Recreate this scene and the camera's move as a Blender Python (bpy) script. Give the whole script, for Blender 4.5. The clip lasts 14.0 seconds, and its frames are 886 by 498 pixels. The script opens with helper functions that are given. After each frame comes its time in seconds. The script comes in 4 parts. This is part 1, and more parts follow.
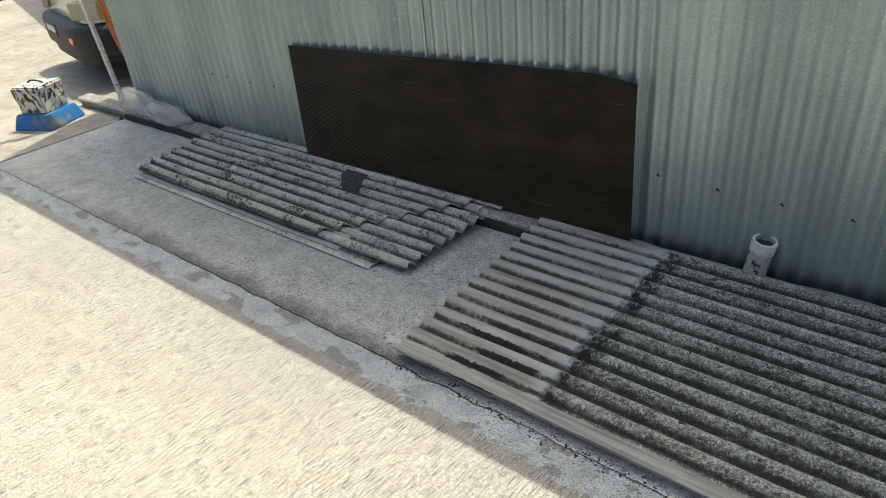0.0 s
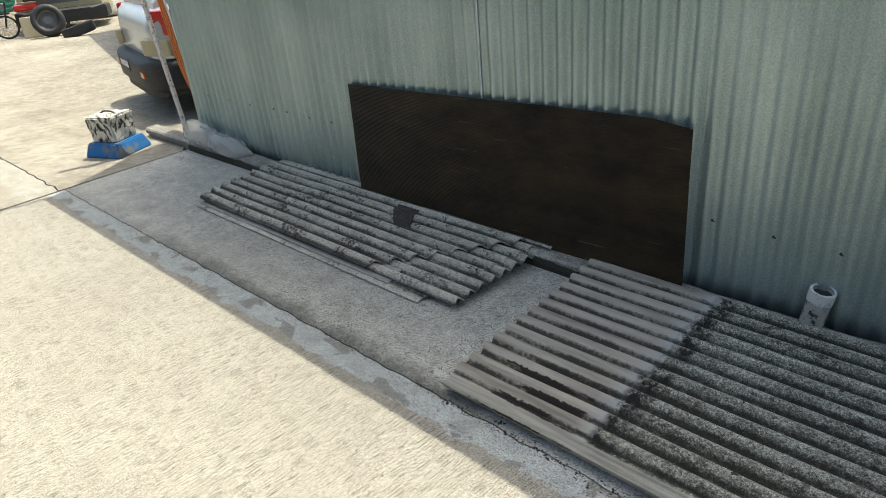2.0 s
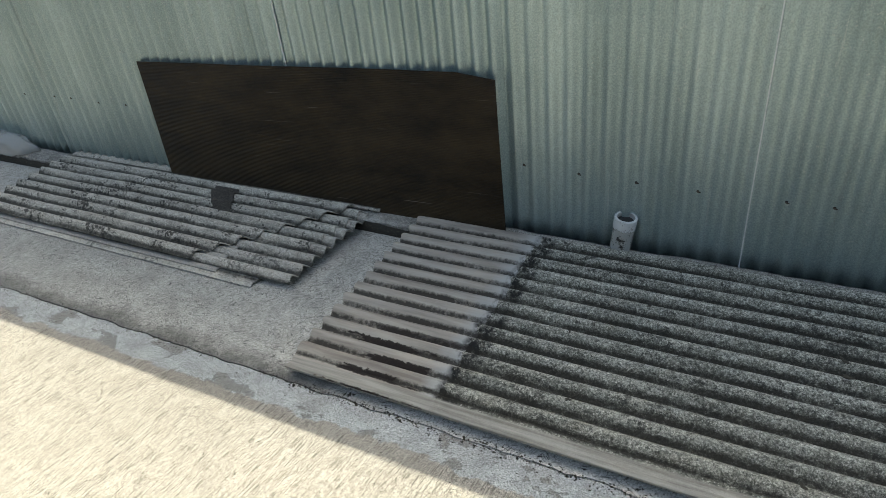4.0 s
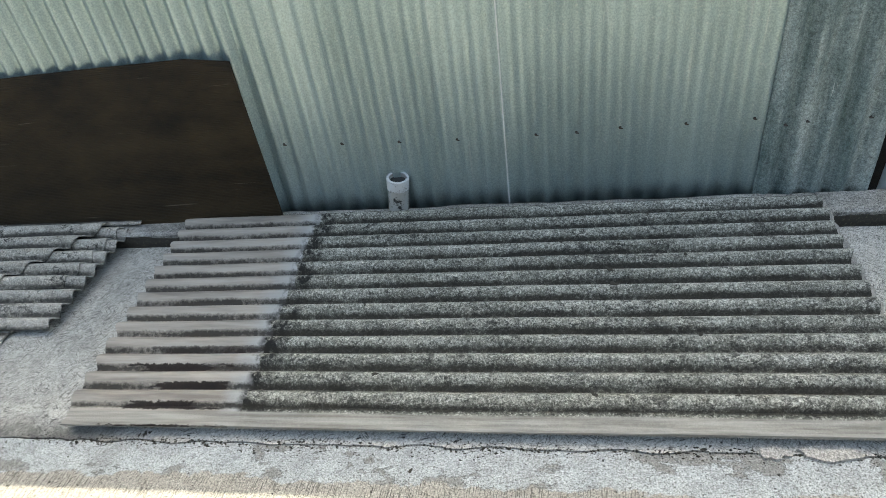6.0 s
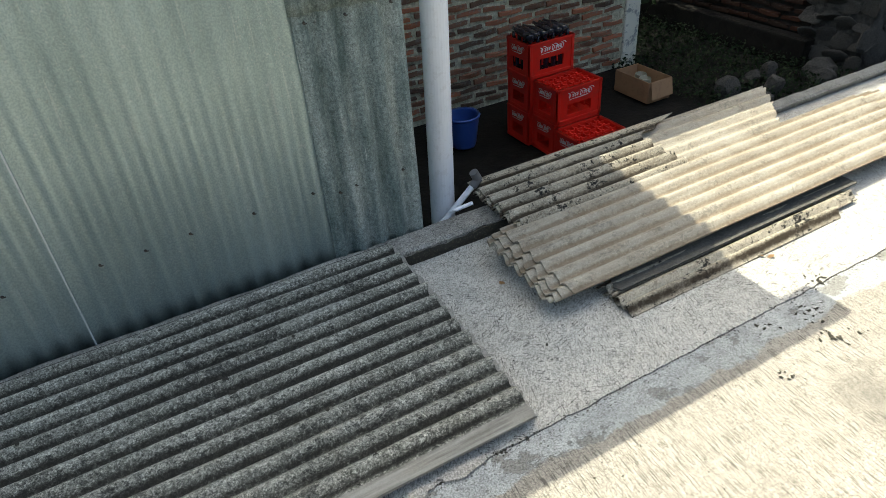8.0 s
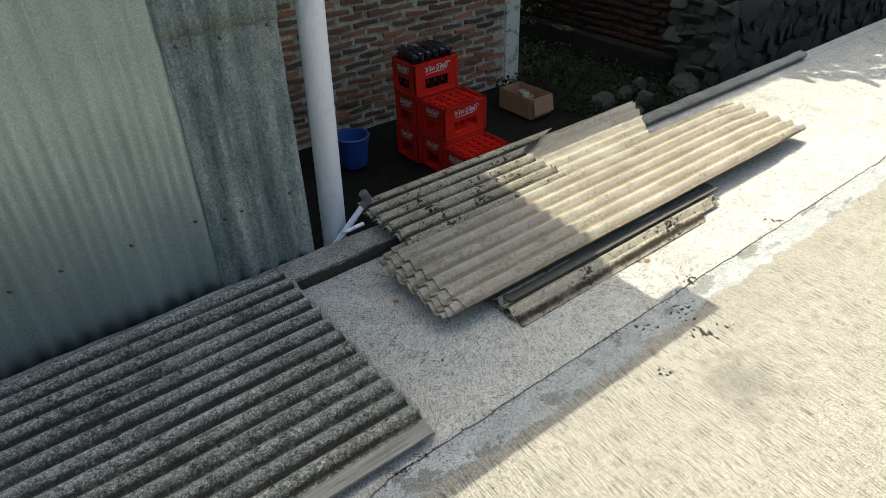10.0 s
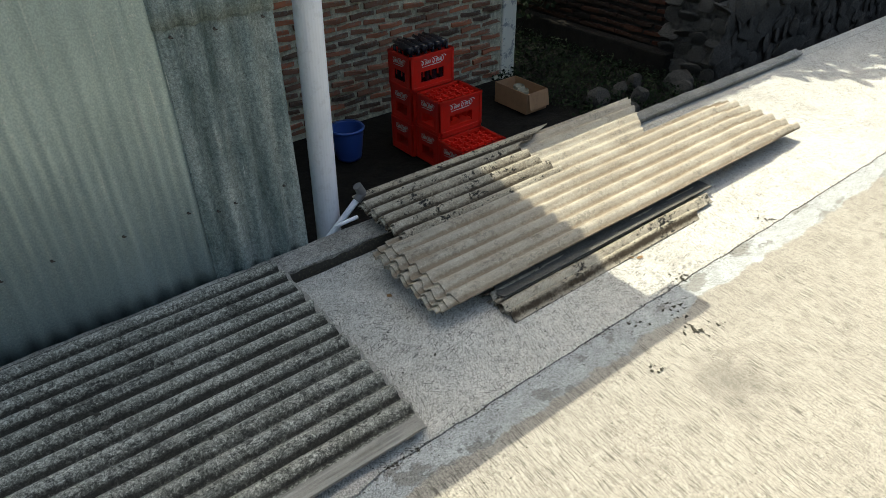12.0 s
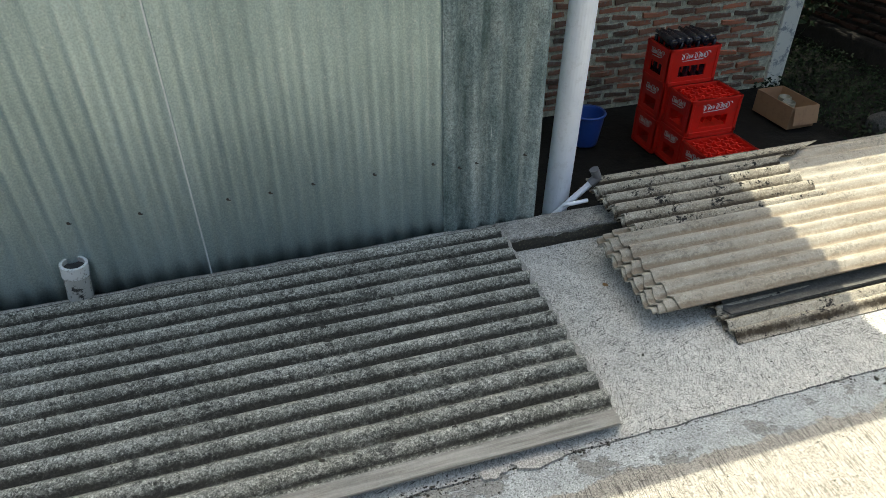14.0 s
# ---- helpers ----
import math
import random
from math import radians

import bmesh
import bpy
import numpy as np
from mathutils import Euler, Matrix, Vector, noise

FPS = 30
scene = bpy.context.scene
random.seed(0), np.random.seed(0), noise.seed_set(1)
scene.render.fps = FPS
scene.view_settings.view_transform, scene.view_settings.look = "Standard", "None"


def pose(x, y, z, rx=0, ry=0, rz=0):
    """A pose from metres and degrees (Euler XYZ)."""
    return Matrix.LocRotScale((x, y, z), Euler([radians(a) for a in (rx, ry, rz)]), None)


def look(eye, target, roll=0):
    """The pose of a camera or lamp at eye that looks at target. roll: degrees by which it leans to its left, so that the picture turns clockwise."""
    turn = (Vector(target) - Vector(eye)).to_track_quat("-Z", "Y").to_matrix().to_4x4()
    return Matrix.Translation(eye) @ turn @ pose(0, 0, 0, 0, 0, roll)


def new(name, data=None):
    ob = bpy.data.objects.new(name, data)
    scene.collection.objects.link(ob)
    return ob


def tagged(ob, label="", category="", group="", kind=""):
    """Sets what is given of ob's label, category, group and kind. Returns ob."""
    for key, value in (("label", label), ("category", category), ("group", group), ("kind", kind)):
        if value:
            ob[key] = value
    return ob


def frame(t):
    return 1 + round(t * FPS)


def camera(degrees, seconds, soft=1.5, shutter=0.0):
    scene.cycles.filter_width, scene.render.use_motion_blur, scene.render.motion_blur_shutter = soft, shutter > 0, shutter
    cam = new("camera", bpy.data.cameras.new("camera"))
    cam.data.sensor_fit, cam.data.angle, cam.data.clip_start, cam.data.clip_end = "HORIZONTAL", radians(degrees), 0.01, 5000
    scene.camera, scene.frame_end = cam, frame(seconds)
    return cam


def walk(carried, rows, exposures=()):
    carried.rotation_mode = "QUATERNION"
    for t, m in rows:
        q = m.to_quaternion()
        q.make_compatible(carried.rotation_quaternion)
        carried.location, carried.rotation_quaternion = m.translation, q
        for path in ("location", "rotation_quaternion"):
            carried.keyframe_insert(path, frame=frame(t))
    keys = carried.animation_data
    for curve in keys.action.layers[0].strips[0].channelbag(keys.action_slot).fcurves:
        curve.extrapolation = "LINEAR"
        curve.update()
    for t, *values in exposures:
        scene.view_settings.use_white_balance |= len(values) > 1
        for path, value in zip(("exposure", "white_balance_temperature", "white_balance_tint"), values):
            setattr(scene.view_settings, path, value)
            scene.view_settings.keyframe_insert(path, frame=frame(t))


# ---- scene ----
cam = camera(67.7, 14.0, soft=0.7)
METRES, EYE, TILT, LEAN, TURN = 0.98, 1.7, 0.0, 0.0, 40.7
PATH = [
    (0, (0.554, 0.396, 1.593), (-0.59, 1.673, 0.563), -6.1),
    (0.5, (0.542, 0.353, 1.603), (-0.742, 1.527, 0.616), -5.8),
    (1, (0.541, 0.315, 1.617), (-0.826, 1.455, 0.706), -3.9),
    (1.5, (0.544, 0.334, 1.615), (-0.808, 1.502, 0.718), -5.2),
    (2, (0.55, 0.349, 1.608), (-0.719, 1.591, 0.688), -5.7),
    (2.5, (0.559, 0.364, 1.605), (-0.584, 1.699, 0.65), -6.0),
    (2.7, (0.559, 0.363, 1.606), (-0.517, 1.744, 0.64), -5.5),
    (4.8, (0.609, 0.474, 1.631), (-0.143, 1.923, 0.475), -8.2),
    (5, (0.615, 0.485, 1.629), (-0.083, 1.944, 0.453), -8.2),
    (5.5, (0.64, 0.504, 1.617), (0.14, 2.029, 0.424), -8.4),
    (6, (0.672, 0.531, 1.612), (0.347, 2.079, 0.388), -8.9),
    (6.5, (0.702, 0.533, 1.598), (0.535, 2.098, 0.364), -8.4),
    (7, (0.74, 0.538, 1.603), (0.745, 2.11, 0.366), -8.8),
    (7.5, (0.784, 0.558, 1.611), (1.133, 2.116, 0.406), -6.9),
    (8, (0.834, 0.573, 1.646), (1.568, 2.036, 0.496), -4.6),
    (8.5, (0.84, 0.581, 1.664), (1.772, 1.959, 0.555), -3.4),
    (8.7, (0.859, 0.568, 1.64), (1.83, 1.935, 0.551), -3.5),
    (10.8, (0.866, 0.543, 1.668), (1.861, 1.851, 0.529), -1.5),
    (11, (0.865, 0.542, 1.652), (1.856, 1.864, 0.526), -1.6),
    (11.5, (0.871, 0.536, 1.666), (1.859, 1.854, 0.531), -2.1),
    (12, (0.865, 0.55, 1.665), (1.871, 1.85, 0.526), -0.7),
    (12.5, (0.844, 0.559, 1.648), (1.763, 1.916, 0.501), 0.0),
    (13, (0.814, 0.568, 1.647), (1.605, 1.983, 0.474), 0.1),
    (13.5, (0.797, 0.566, 1.654), (1.45, 2.062, 0.498), -0.0),
    (14, (0.773, 0.578, 1.618), (1.245, 2.136, 0.457), -0.4),
]
EXPOSURES = [(0.0, 1.4), (0.5, 1.35), (2.0, 1.31), (2.7, 1.36), (4.8, 1.62), (5.5, 1.85), (6.0, 2.12), (6.5, 2.32), (7.0, 2.25), (7.5, 2.12), (8.0, 1.65), (8.5, 1.35), (12.0, 1.3), (13.0, 1.38), (14.0, 1.72)]
walk(cam, [(t, look(eye, target, roll)) for t, eye, target, roll in PATH], [(t, e, 6750, 1) for t, e in EXPOSURES])

# ---- light ----
world = bpy.data.worlds.new("sky")
scene.world = world
world.use_nodes = True
SUN_WAY = Vector((0.0, -0.40, -1.0)).normalized()
sky = world.node_tree.nodes.new("ShaderNodeTexSky")
sky.sky_type, sky.sun_disc = "NISHITA", False
sky.air_density, sky.dust_density = 0.8, 4.0
sky.sun_elevation, sky.sun_rotation = math.asin(-SUN_WAY.z), 0.0
haze = world.node_tree.nodes.new("ShaderNodeMixRGB")
haze.blend_type = "MULTIPLY"
haze.inputs[0].default_value, haze.inputs[2].default_value = 1.0, (1.02, 1.0, 0.95, 1)
world.node_tree.links.new(sky.outputs[0], haze.inputs[1])
world.node_tree.links.new(haze.outputs[0], world.node_tree.nodes["Background"].inputs[0])
world.node_tree.nodes["Background"].inputs[1].default_value = 0.15
lamp = new("sun", bpy.data.lights.new("sun", "SUN"))
lamp.data.energy, lamp.data.angle, lamp.data.color = 2.5, radians(0.45), (1.0, 0.94, 0.85)
lamp.rotation_euler = SUN_WAY.to_track_quat("-Z", "Y").to_euler()


# ---- materials ----
class Mat:
    """A small builder of node materials in object space."""

    def __init__(self, name, rough=0.8, metal=0.0, spec=0.4):
        self.m = bpy.data.materials.new(name)
        self.m.use_nodes = True
        self.nodes, self.links = self.m.node_tree.nodes, self.m.node_tree.links
        self.b = self.nodes["Principled BSDF"]
        self.b.inputs["Roughness"].default_value = rough
        self.b.inputs["Metallic"].default_value = metal
        self.b.inputs["Specular IOR Level"].default_value = spec
        self.co = self.nodes.new("ShaderNodeTexCoord").outputs["Object"]

    def map(self, scale=(1, 1, 1), rot=(0, 0, 0), src=None):
        n = self.nodes.new("ShaderNodeMapping")
        n.inputs["Scale"].default_value = scale
        n.inputs["Rotation"].default_value = [radians(a) for a in rot]
        self.links.new(src or self.co, n.inputs[0])
        return n.outputs[0]

    def noise(self, scale, detail=4, rough=0.55, vec=None, distort=0.0):
        n = self.nodes.new("ShaderNodeTexNoise")
        n.inputs["Scale"].default_value, n.inputs["Detail"].default_value = scale, detail
        n.inputs["Roughness"].default_value, n.inputs["Distortion"].default_value = rough, distort
        self.links.new(vec or self.co, n.inputs["Vector"])
        return n.outputs[0]

    def cells(self, scale, vec=None, feature="F1"):
        n = self.nodes.new("ShaderNodeTexVoronoi")
        n.feature = feature
        n.inputs["Scale"].default_value = scale
        self.links.new(vec or self.co, n.inputs["Vector"])
        return n.outputs[0]

    def ramp(self, fac, *stops):
        n = self.nodes.new("ShaderNodeValToRGB")
        e = n.color_ramp.elements
        while len(e) < len(stops):
            e.new(0.5)
        for el, (p, c) in zip(e, stops):
            el.position = p
            el.color = (*c, 1) if isinstance(c, tuple) else (c, c, c, 1)
        self.links.new(fac, n.inputs[0])
        return n.outputs[0]

    def mix(self, fac, a, b, mode="MIX"):
        n = self.nodes.new("ShaderNodeMixRGB")
        n.blend_type = mode
        for k, v in enumerate((fac, a, b)):
            if isinstance(v, (int, float)):
                n.inputs[k].default_value = v if k == 0 else (v, v, v, 1)
            elif isinstance(v, tuple):
                n.inputs[k].default_value = (*v, 1)
            else:
                self.links.new(v, n.inputs[k])
        return n.outputs[0]

    def math(self, op, a, b=0.0):
        n = self.nodes.new("ShaderNodeMath")
        n.operation = op
        for k, v in enumerate((a, b)):
            if isinstance(v, (int, float)):
                n.inputs[k].default_value = v
            else:
                self.links.new(v, n.inputs[k])
        return n.outputs[0]

    def axis(self, which, src=None):
        n = self.nodes.new("ShaderNodeSeparateXYZ")
        self.links.new(src or self.co, n.inputs[0])
        return n.outputs[which]

    def rand(self):
        return self.nodes.new("ShaderNodeObjectInfo").outputs["Random"]

    def color(self, c):
        if isinstance(c, tuple):
            self.b.inputs["Base Color"].default_value = (*c, 1)
        else:
            self.links.new(c, self.b.inputs["Base Color"])
        return self

    def rough(self, r):
        self.links.new(r, self.b.inputs["Roughness"])
        return self

    def grain(self, c, scale, low, high, vec=None):
        """Fine grain of lighter and darker specks over a colour."""
        return self.mix(1.0, c, self.ramp(self.noise(scale, 2, 0.65, vec), (0.37, low), (0.63, high)), "MULTIPLY")

    def bump(self, h, strength=0.4, dist=0.003):
        n = self.nodes.new("ShaderNodeBump")
        n.inputs["Strength"].default_value, n.inputs["Distance"].default_value = strength, dist
        self.links.new(h, n.inputs["Height"])
        self.links.new(n.outputs[0], self.b.inputs["Normal"])
        return self


def concrete(name, light, dark, stroke, depth, speck, rot=0.0, scratch=0.0, band=False, stain=None, strip=False):
    """Broom-finished concrete: mottles, fine strokes along one way, crossed scratches, dark grit and pits. band: a trowelled mortar band along the joint."""
    k = Mat(name, 0.9, 0, 0.25)
    mid = k.noise(9, 6, 0.7)
    base = k.ramp(k.mix(0.5, k.noise(0.9, 5, 0.6), mid), (0.34, dark), (0.60, light))
    deep = tuple(a * 0.40 for a in dark)
    lines = k.noise(1.0, 2, 0.6, k.map((stroke[0], stroke[1], 1), src=k.map(rot=(0, 0, rot))), 0.15)
    patch = k.noise(3.5, 4, 0.65)
    marks = k.math("MULTIPLY", k.ramp(lines, (0.41, depth), (0.45, 0.0)), k.ramp(patch, (0.36, 0.6), (0.56, 1.0)))
    if scratch:
        for turn, size in ((17, 80), (74, 70), (130, 88)):
            cut = k.noise(1.0, 2, 0.6, k.map((size * 2.6, size * 0.28, 1), src=k.map(rot=(0, 0, turn))), 0.2)
            cut = k.math("MULTIPLY", k.ramp(cut, (0.352, scratch), (0.39, 0.0)), k.ramp(k.noise(4, 4, 0.7, k.map((1, 1, 1), (0, 0, turn))), (0.44, 0.15), (0.56, 1.0)))
            marks = k.mix(1.0, marks, cut, "LIGHTEN")
    grit = k.noise(150, 4, 0.85)
    c = k.mix(marks, base, deep)
    if band:
        edge = k.math("ADD", k.axis(1), k.math("MULTIPLY", k.math("SUBTRACT", k.noise(3.0, 6, 0.75), 0.5), 0.17))
        mask = k.ramp(k.math("MULTIPLY", k.math("SUBTRACT", edge, 1.445), 5.0), (0.40, 0.0), (0.44, 1.0))
        coat = k.noise(7, 5, 0.62, k.map((0.6, 1, 1)))
        mortar = k.ramp(k.mix(0.35, k.noise(11, 6, 0.75), k.noise(190, 3, 0.8)), (0.38, (0.29, 0.305, 0.30)), (0.60, (0.47, 0.495, 0.485)))
        mortar = k.mix(k.ramp(coat, (0.415, 0.8), (0.43, 0.0)), mortar, (0.19, 0.185, 0.165))
        mortar = k.mix(k.ramp(k.math("ABSOLUTE", k.math("SUBTRACT", coat, 0.432)), (0.003, 0.8), (0.008, 0.0)), mortar, (0.07, 0.07, 0.065))
        c = k.mix(k.math("MULTIPLY", mask, 0.93), c, mortar)
    if strip:
        side = k.math("ADD", k.axis(1), k.math("MULTIPLY", k.math("SUBTRACT", k.noise(2.2, 6, 0.75), 0.5), 0.16))
        pale = k.ramp(k.math("SUBTRACT", side, 1.0), (0.36, 0.0), (0.42, 0.5))
        c = k.mix(pale, c, k.ramp(mid, (0.35, (0.33, 0.315, 0.27)), (0.65, (0.47, 0.455, 0.41))))
    c = k.mix(k.ramp(grit, (0.53, 0.0), (0.62, speck)), c, tuple(a * 0.28 for a in dark))
    c = k.mix(k.ramp(k.noise(46, 5, 0.85), (0.555, 0.0), (0.63, 0.6 * speck)), c, tuple(a * 0.3 for a in dark))
    c = k.mix(k.ramp(grit, (0.34, 0.45), (0.44, 0.0)), c, tuple(min(0.8, a * 1.3) for a in light))
    c = k.mix(k.ramp(k.noise(2.3, 6, 0.7), (0.57, 0.0), (0.74, 0.35)), c, tuple(a * 0.62 for a in dark))
    if scratch:
        d = k.math("ADD", k.axis(1), k.math("MULTIPLY", k.math("SUBTRACT", k.noise(4, 6, 0.8), 0.5), 0.30))
        c = k.mix(k.math("MULTIPLY", k.ramp(k.math("SUBTRACT", d, 1.2), (0.46, 0.9), (0.55, 0.0)), k.ramp(k.math("MULTIPLY", k.math("ADD", k.axis(0), 4.2), 0.25), (0.1, 0.2), (0.5, 1.0), (0.85, 0.9), (0.95, 0.0))), c, tuple(a * 0.16 for a in dark))
    if stain:
        dx, dy = k.math("SUBTRACT", k.axis(0), stain[0]), k.math("SUBTRACT", k.axis(1), stain[1])
        d = k.math("SQRT", k.math("ADD", k.math("MULTIPLY", dx, dx), k.math("MULTIPLY", dy, dy)))
        d = k.math("ADD", d, k.math("MULTIPLY", k.math("SUBTRACT", k.noise(9, 5, 0.7), 0.5), 1.5 * stain[2]))
        c = k.mix(k.ramp(k.math("MULTIPLY", d, 1.0 / stain[2]), (0.1, stain[3]), (1.0, 0.0)), c, tuple(a * 0.45 for a in dark))
    if scratch:
        c = k.mix(k.math("MULTIPLY", marks, 0.8), c, tuple(a * 0.22 for a in dark))
    c = k.grain(k.grain(c, 85, 0.86, 1.10), 230, *((0.84, 1.12) if scratch else (0.66, 1.28)))
    return k.color(c).bump(k.mix(0.5, k.mix(0.3, lines, mid), grit), 0.8, 0.004).m


M_ROAD = concrete("road_concrete", (0.385, 0.36, 0.305), (0.305, 0.28, 0.235), (320, 15), 1.0, 1.0, 5, 0, True, (2.62, 1.20, 0.17, 0.6))
M_YARD = concrete("yard_concrete", (0.38, 0.35, 0.29), (0.165, 0.142, 0.108), (40, 5), 0.3, 0.6, 40)
M_YARD_FRONT = concrete("yard_slab_concrete", (0.34, 0.315, 0.265), (0.22, 0.20, 0.162), (120, 8), 0.4, 0.6, 40, strip=True)
M_APRON = concrete("apron_concrete", (0.58, 0.57, 0.515), (0.41, 0.395, 0.35), (260, 26), 0.3, 0.8, 38, 0.95, False, (-2.6, 1.95, 1.9, 0.45))
M_BAND = concrete("mortar_band", (0.52, 0.50, 0.45), (0.36, 0.345, 0.31), (220, 26), 0.5, 0.7)
M_KERB = concrete("kerb_concrete", (0.40, 0.385, 0.34), (0.12, 0.113, 0.10), (50, 120), 0.3, 0.8)
M_KERB_FAR = concrete("far_kerb_concrete", (0.30, 0.30, 0.28), (0.17, 0.166, 0.15), (50, 120), 0.3, 0.6)


def fibre(name, light, dark, moss, amount, spot=0.0, bleach=None, valley=None, crust_shade_tone=(0.85, (0.018, 0.0175, 0.0145)), relief=0.006, gritty=(0.86, 1.12)):
    """Weathered fibre cement: streaks along the waves, lichen grain and black moss spots. valley: troughs darkened by
    moss crust and painted shade together.
    """
    k = Mat(name, 0.92, 0, 0.2)
    streak = k.noise(1.0, 6, 0.65, k.map((1.3, 34, 8)))
    c = k.ramp(k.mix(0.45, streak, k.noise(5, 5, 0.6)), (0.33, dark), (0.64, light))
    grain = k.noise(170, 3, 0.75)
    clump = k.noise(26, 5, 0.7, k.map((0.55, 1, 1)))
    dens = k.mix(0.35, grain, clump)
    if valley is not None:
        start, pitch = valley
        wave = k.math("COSINE", k.math("MULTIPLY", k.math("SUBTRACT", k.axis(1), start + 0.07 * pitch), 2 * math.pi / pitch))
        dens = k.math("ADD", dens, k.math("MULTIPLY", wave, 0.055))
    c = k.mix(k.ramp(dens, (0.47 - 0.06 * amount, 0.0), (0.55, amount)), c, moss)
    c = k.mix(k.ramp(k.noise(130, 2, 0.6), (0.58, 0.0), (0.66, 0.3)), c, tuple(min(1, a * 1.4) for a in light))
    if spot:
        s = k.mix(0.40, k.noise(58, 4, 0.8, k.map((0.75, 1, 1))), k.noise(6.5, 4, 0.65))
        c = k.mix(k.ramp(s, (0.545, 0.0), (0.575, spot)), c, (0.018, 0.018, 0.016))
    c = k.grain(k.grain(c, 230, *gritty), 90, *gritty)
    if bleach is not None:
        x = k.axis(0)
        edge = k.math("ADD", x, k.math("MULTIPLY", k.math("SUBTRACT", k.noise(9, 4, 0.6), 0.5), 0.10))
        brown = k.ramp(k.noise(1.0, 5, 0.65, k.map((2.0, 30, 6))), (0.34, (0.22, 0.195, 0.165)), (0.62, (0.41, 0.375, 0.32)))
        wide = k.ramp(k.math("ADD", k.math("MULTIPLY", k.math("SUBTRACT", edge, bleach), 4.0), 0.5), (0.12, 0.0), (0.42, 0.85))
        brown = k.mix(wide, brown, (0.40, 0.40, 0.38))
        white = k.ramp(k.math("ADD", k.math("MULTIPLY", k.math("SUBTRACT", edge, bleach), 25.0), 0.5), (0.45, 0.0), (0.55, 1.0))
        c = k.mix(white, brown, c)
        rim = k.ramp(k.math("ABSOLUTE", k.math("SUBTRACT", edge, bleach + 0.025)), (0.025, 0.95), (0.055, 0.0))
        c = k.mix(k.math("MULTIPLY", rim, k.ramp(k.noise(22, 5, 0.7), (0.42, 0.0), (0.56, 1.0))), c, (0.014, 0.014, 0.013))
    if valley is not None:
        crust_shade = k.math("ADD", wave, k.math("MULTIPLY", k.math("SUBTRACT", k.noise(55, 5, 0.75), 0.5), 1.1))
        crust_shade = k.math("ADD", crust_shade, k.math("MULTIPLY", k.math("SUBTRACT", k.noise(6, 3, 0.6, k.map((0.5, 1, 1))), 0.5), 1.0))
        c = k.mix(k.ramp(crust_shade, (0.52, 0.0), (1.0, crust_shade_tone[0])), c, crust_shade_tone[1])
        if bleach is not None:
            pale = k.ramp(k.noise(1.0, 5, 0.65, k.map((3, 60, 1))), (0.35, (0.19, 0.18, 0.155)), (0.62, (0.35, 0.335, 0.295)))
            c = k.mix(k.ramp(k.math("SUBTRACT", k.math("ADD", start - 0.012, 0.5), k.axis(1)), (0.498, 0.0), (0.504, 0.9)), c, pale)
    if bleach is not None:
        side = k.math("ADD", k.axis(0), k.math("MULTIPLY", k.math("SUBTRACT", k.noise(7, 4, 0.6, k.map((0.6, 3.0, 1))), 0.5), 0.75))
        patch = k.ramp(k.math("ABSOLUTE", k.math("SUBTRACT", side, -0.54)), (0.13, 1.0), (0.17, 0.0))
        patch = k.math("MULTIPLY", patch, k.ramp(k.math("SUBTRACT", k.axis(1), 1.5), (0.42, 1.0), (0.56, 0.0)))
        clot = k.math("ADD", wave, k.math("MULTIPLY", k.math("SUBTRACT", k.noise(40, 5, 0.75), 0.5), 1.6))
        c = k.mix(k.math("MULTIPLY", patch, k.ramp(clot, (0.48, 0.0), (0.64, 0.95))), c, (0.020, 0.015, 0.013))
    return k.color(c).bump(k.mix(0.4, grain, clump), 0.9, relief).m


P, LP, RP, LY = 0.0762, 0.0764, 0.0770, 2.092
M_STACK = fibre("mossy_fibre_cement", (0.42, 0.412, 0.355), (0.235, 0.232, 0.195), (0.056, 0.058, 0.044), 0.78, 0.65, -0.275, (1.668 + 0.062, P), (0.9, (0.020, 0.018, 0.014)), 0.006, (0.62, 1.34))
M_EDGE = fibre("grey_fibre_cement", (0.42, 0.40, 0.35), (0.24, 0.225, 0.20), (0.10, 0.10, 0.09), 0.3)
M_LEFT = fibre("spotted_fibre_cement", (0.58, 0.55, 0.47), (0.36, 0.335, 0.28), (0.07, 0.068, 0.058), 0.6, 0.85, None, (LY, LP))
M_LEFT_LOW = fibre("spotted_fibre_cement_low", (0.55, 0.52, 0.45), (0.33, 0.31, 0.265), (0.07, 0.068, 0.058), 0.5, 0.6, None, (LY, LP))
M_SHARD = fibre("dark_wet_fibre_cement", (0.10, 0.09, 0.075), (0.05, 0.045, 0.038), (0.02, 0.02, 0.017), 0.6)
M_PALE = fibre("pale_fibre_cement", (0.45, 0.415, 0.335), (0.25, 0.21, 0.155), (0.12, 0.09, 0.06), 0.12, 0.3, None, (2.02, RP), (0.6, (0.13, 0.085, 0.045)), 0.002, (0.92, 1.06))
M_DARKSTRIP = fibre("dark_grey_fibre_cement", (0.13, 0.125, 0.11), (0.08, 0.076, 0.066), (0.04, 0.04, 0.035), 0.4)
M_MOSSY = fibre("blotched_fibre_cement", (0.47, 0.43, 0.34), (0.29, 0.26, 0.20), (0.075, 0.052, 0.03), 0.55, 1.0, None, (2.44, RP), (0.95, (0.035, 0.026, 0.016)))


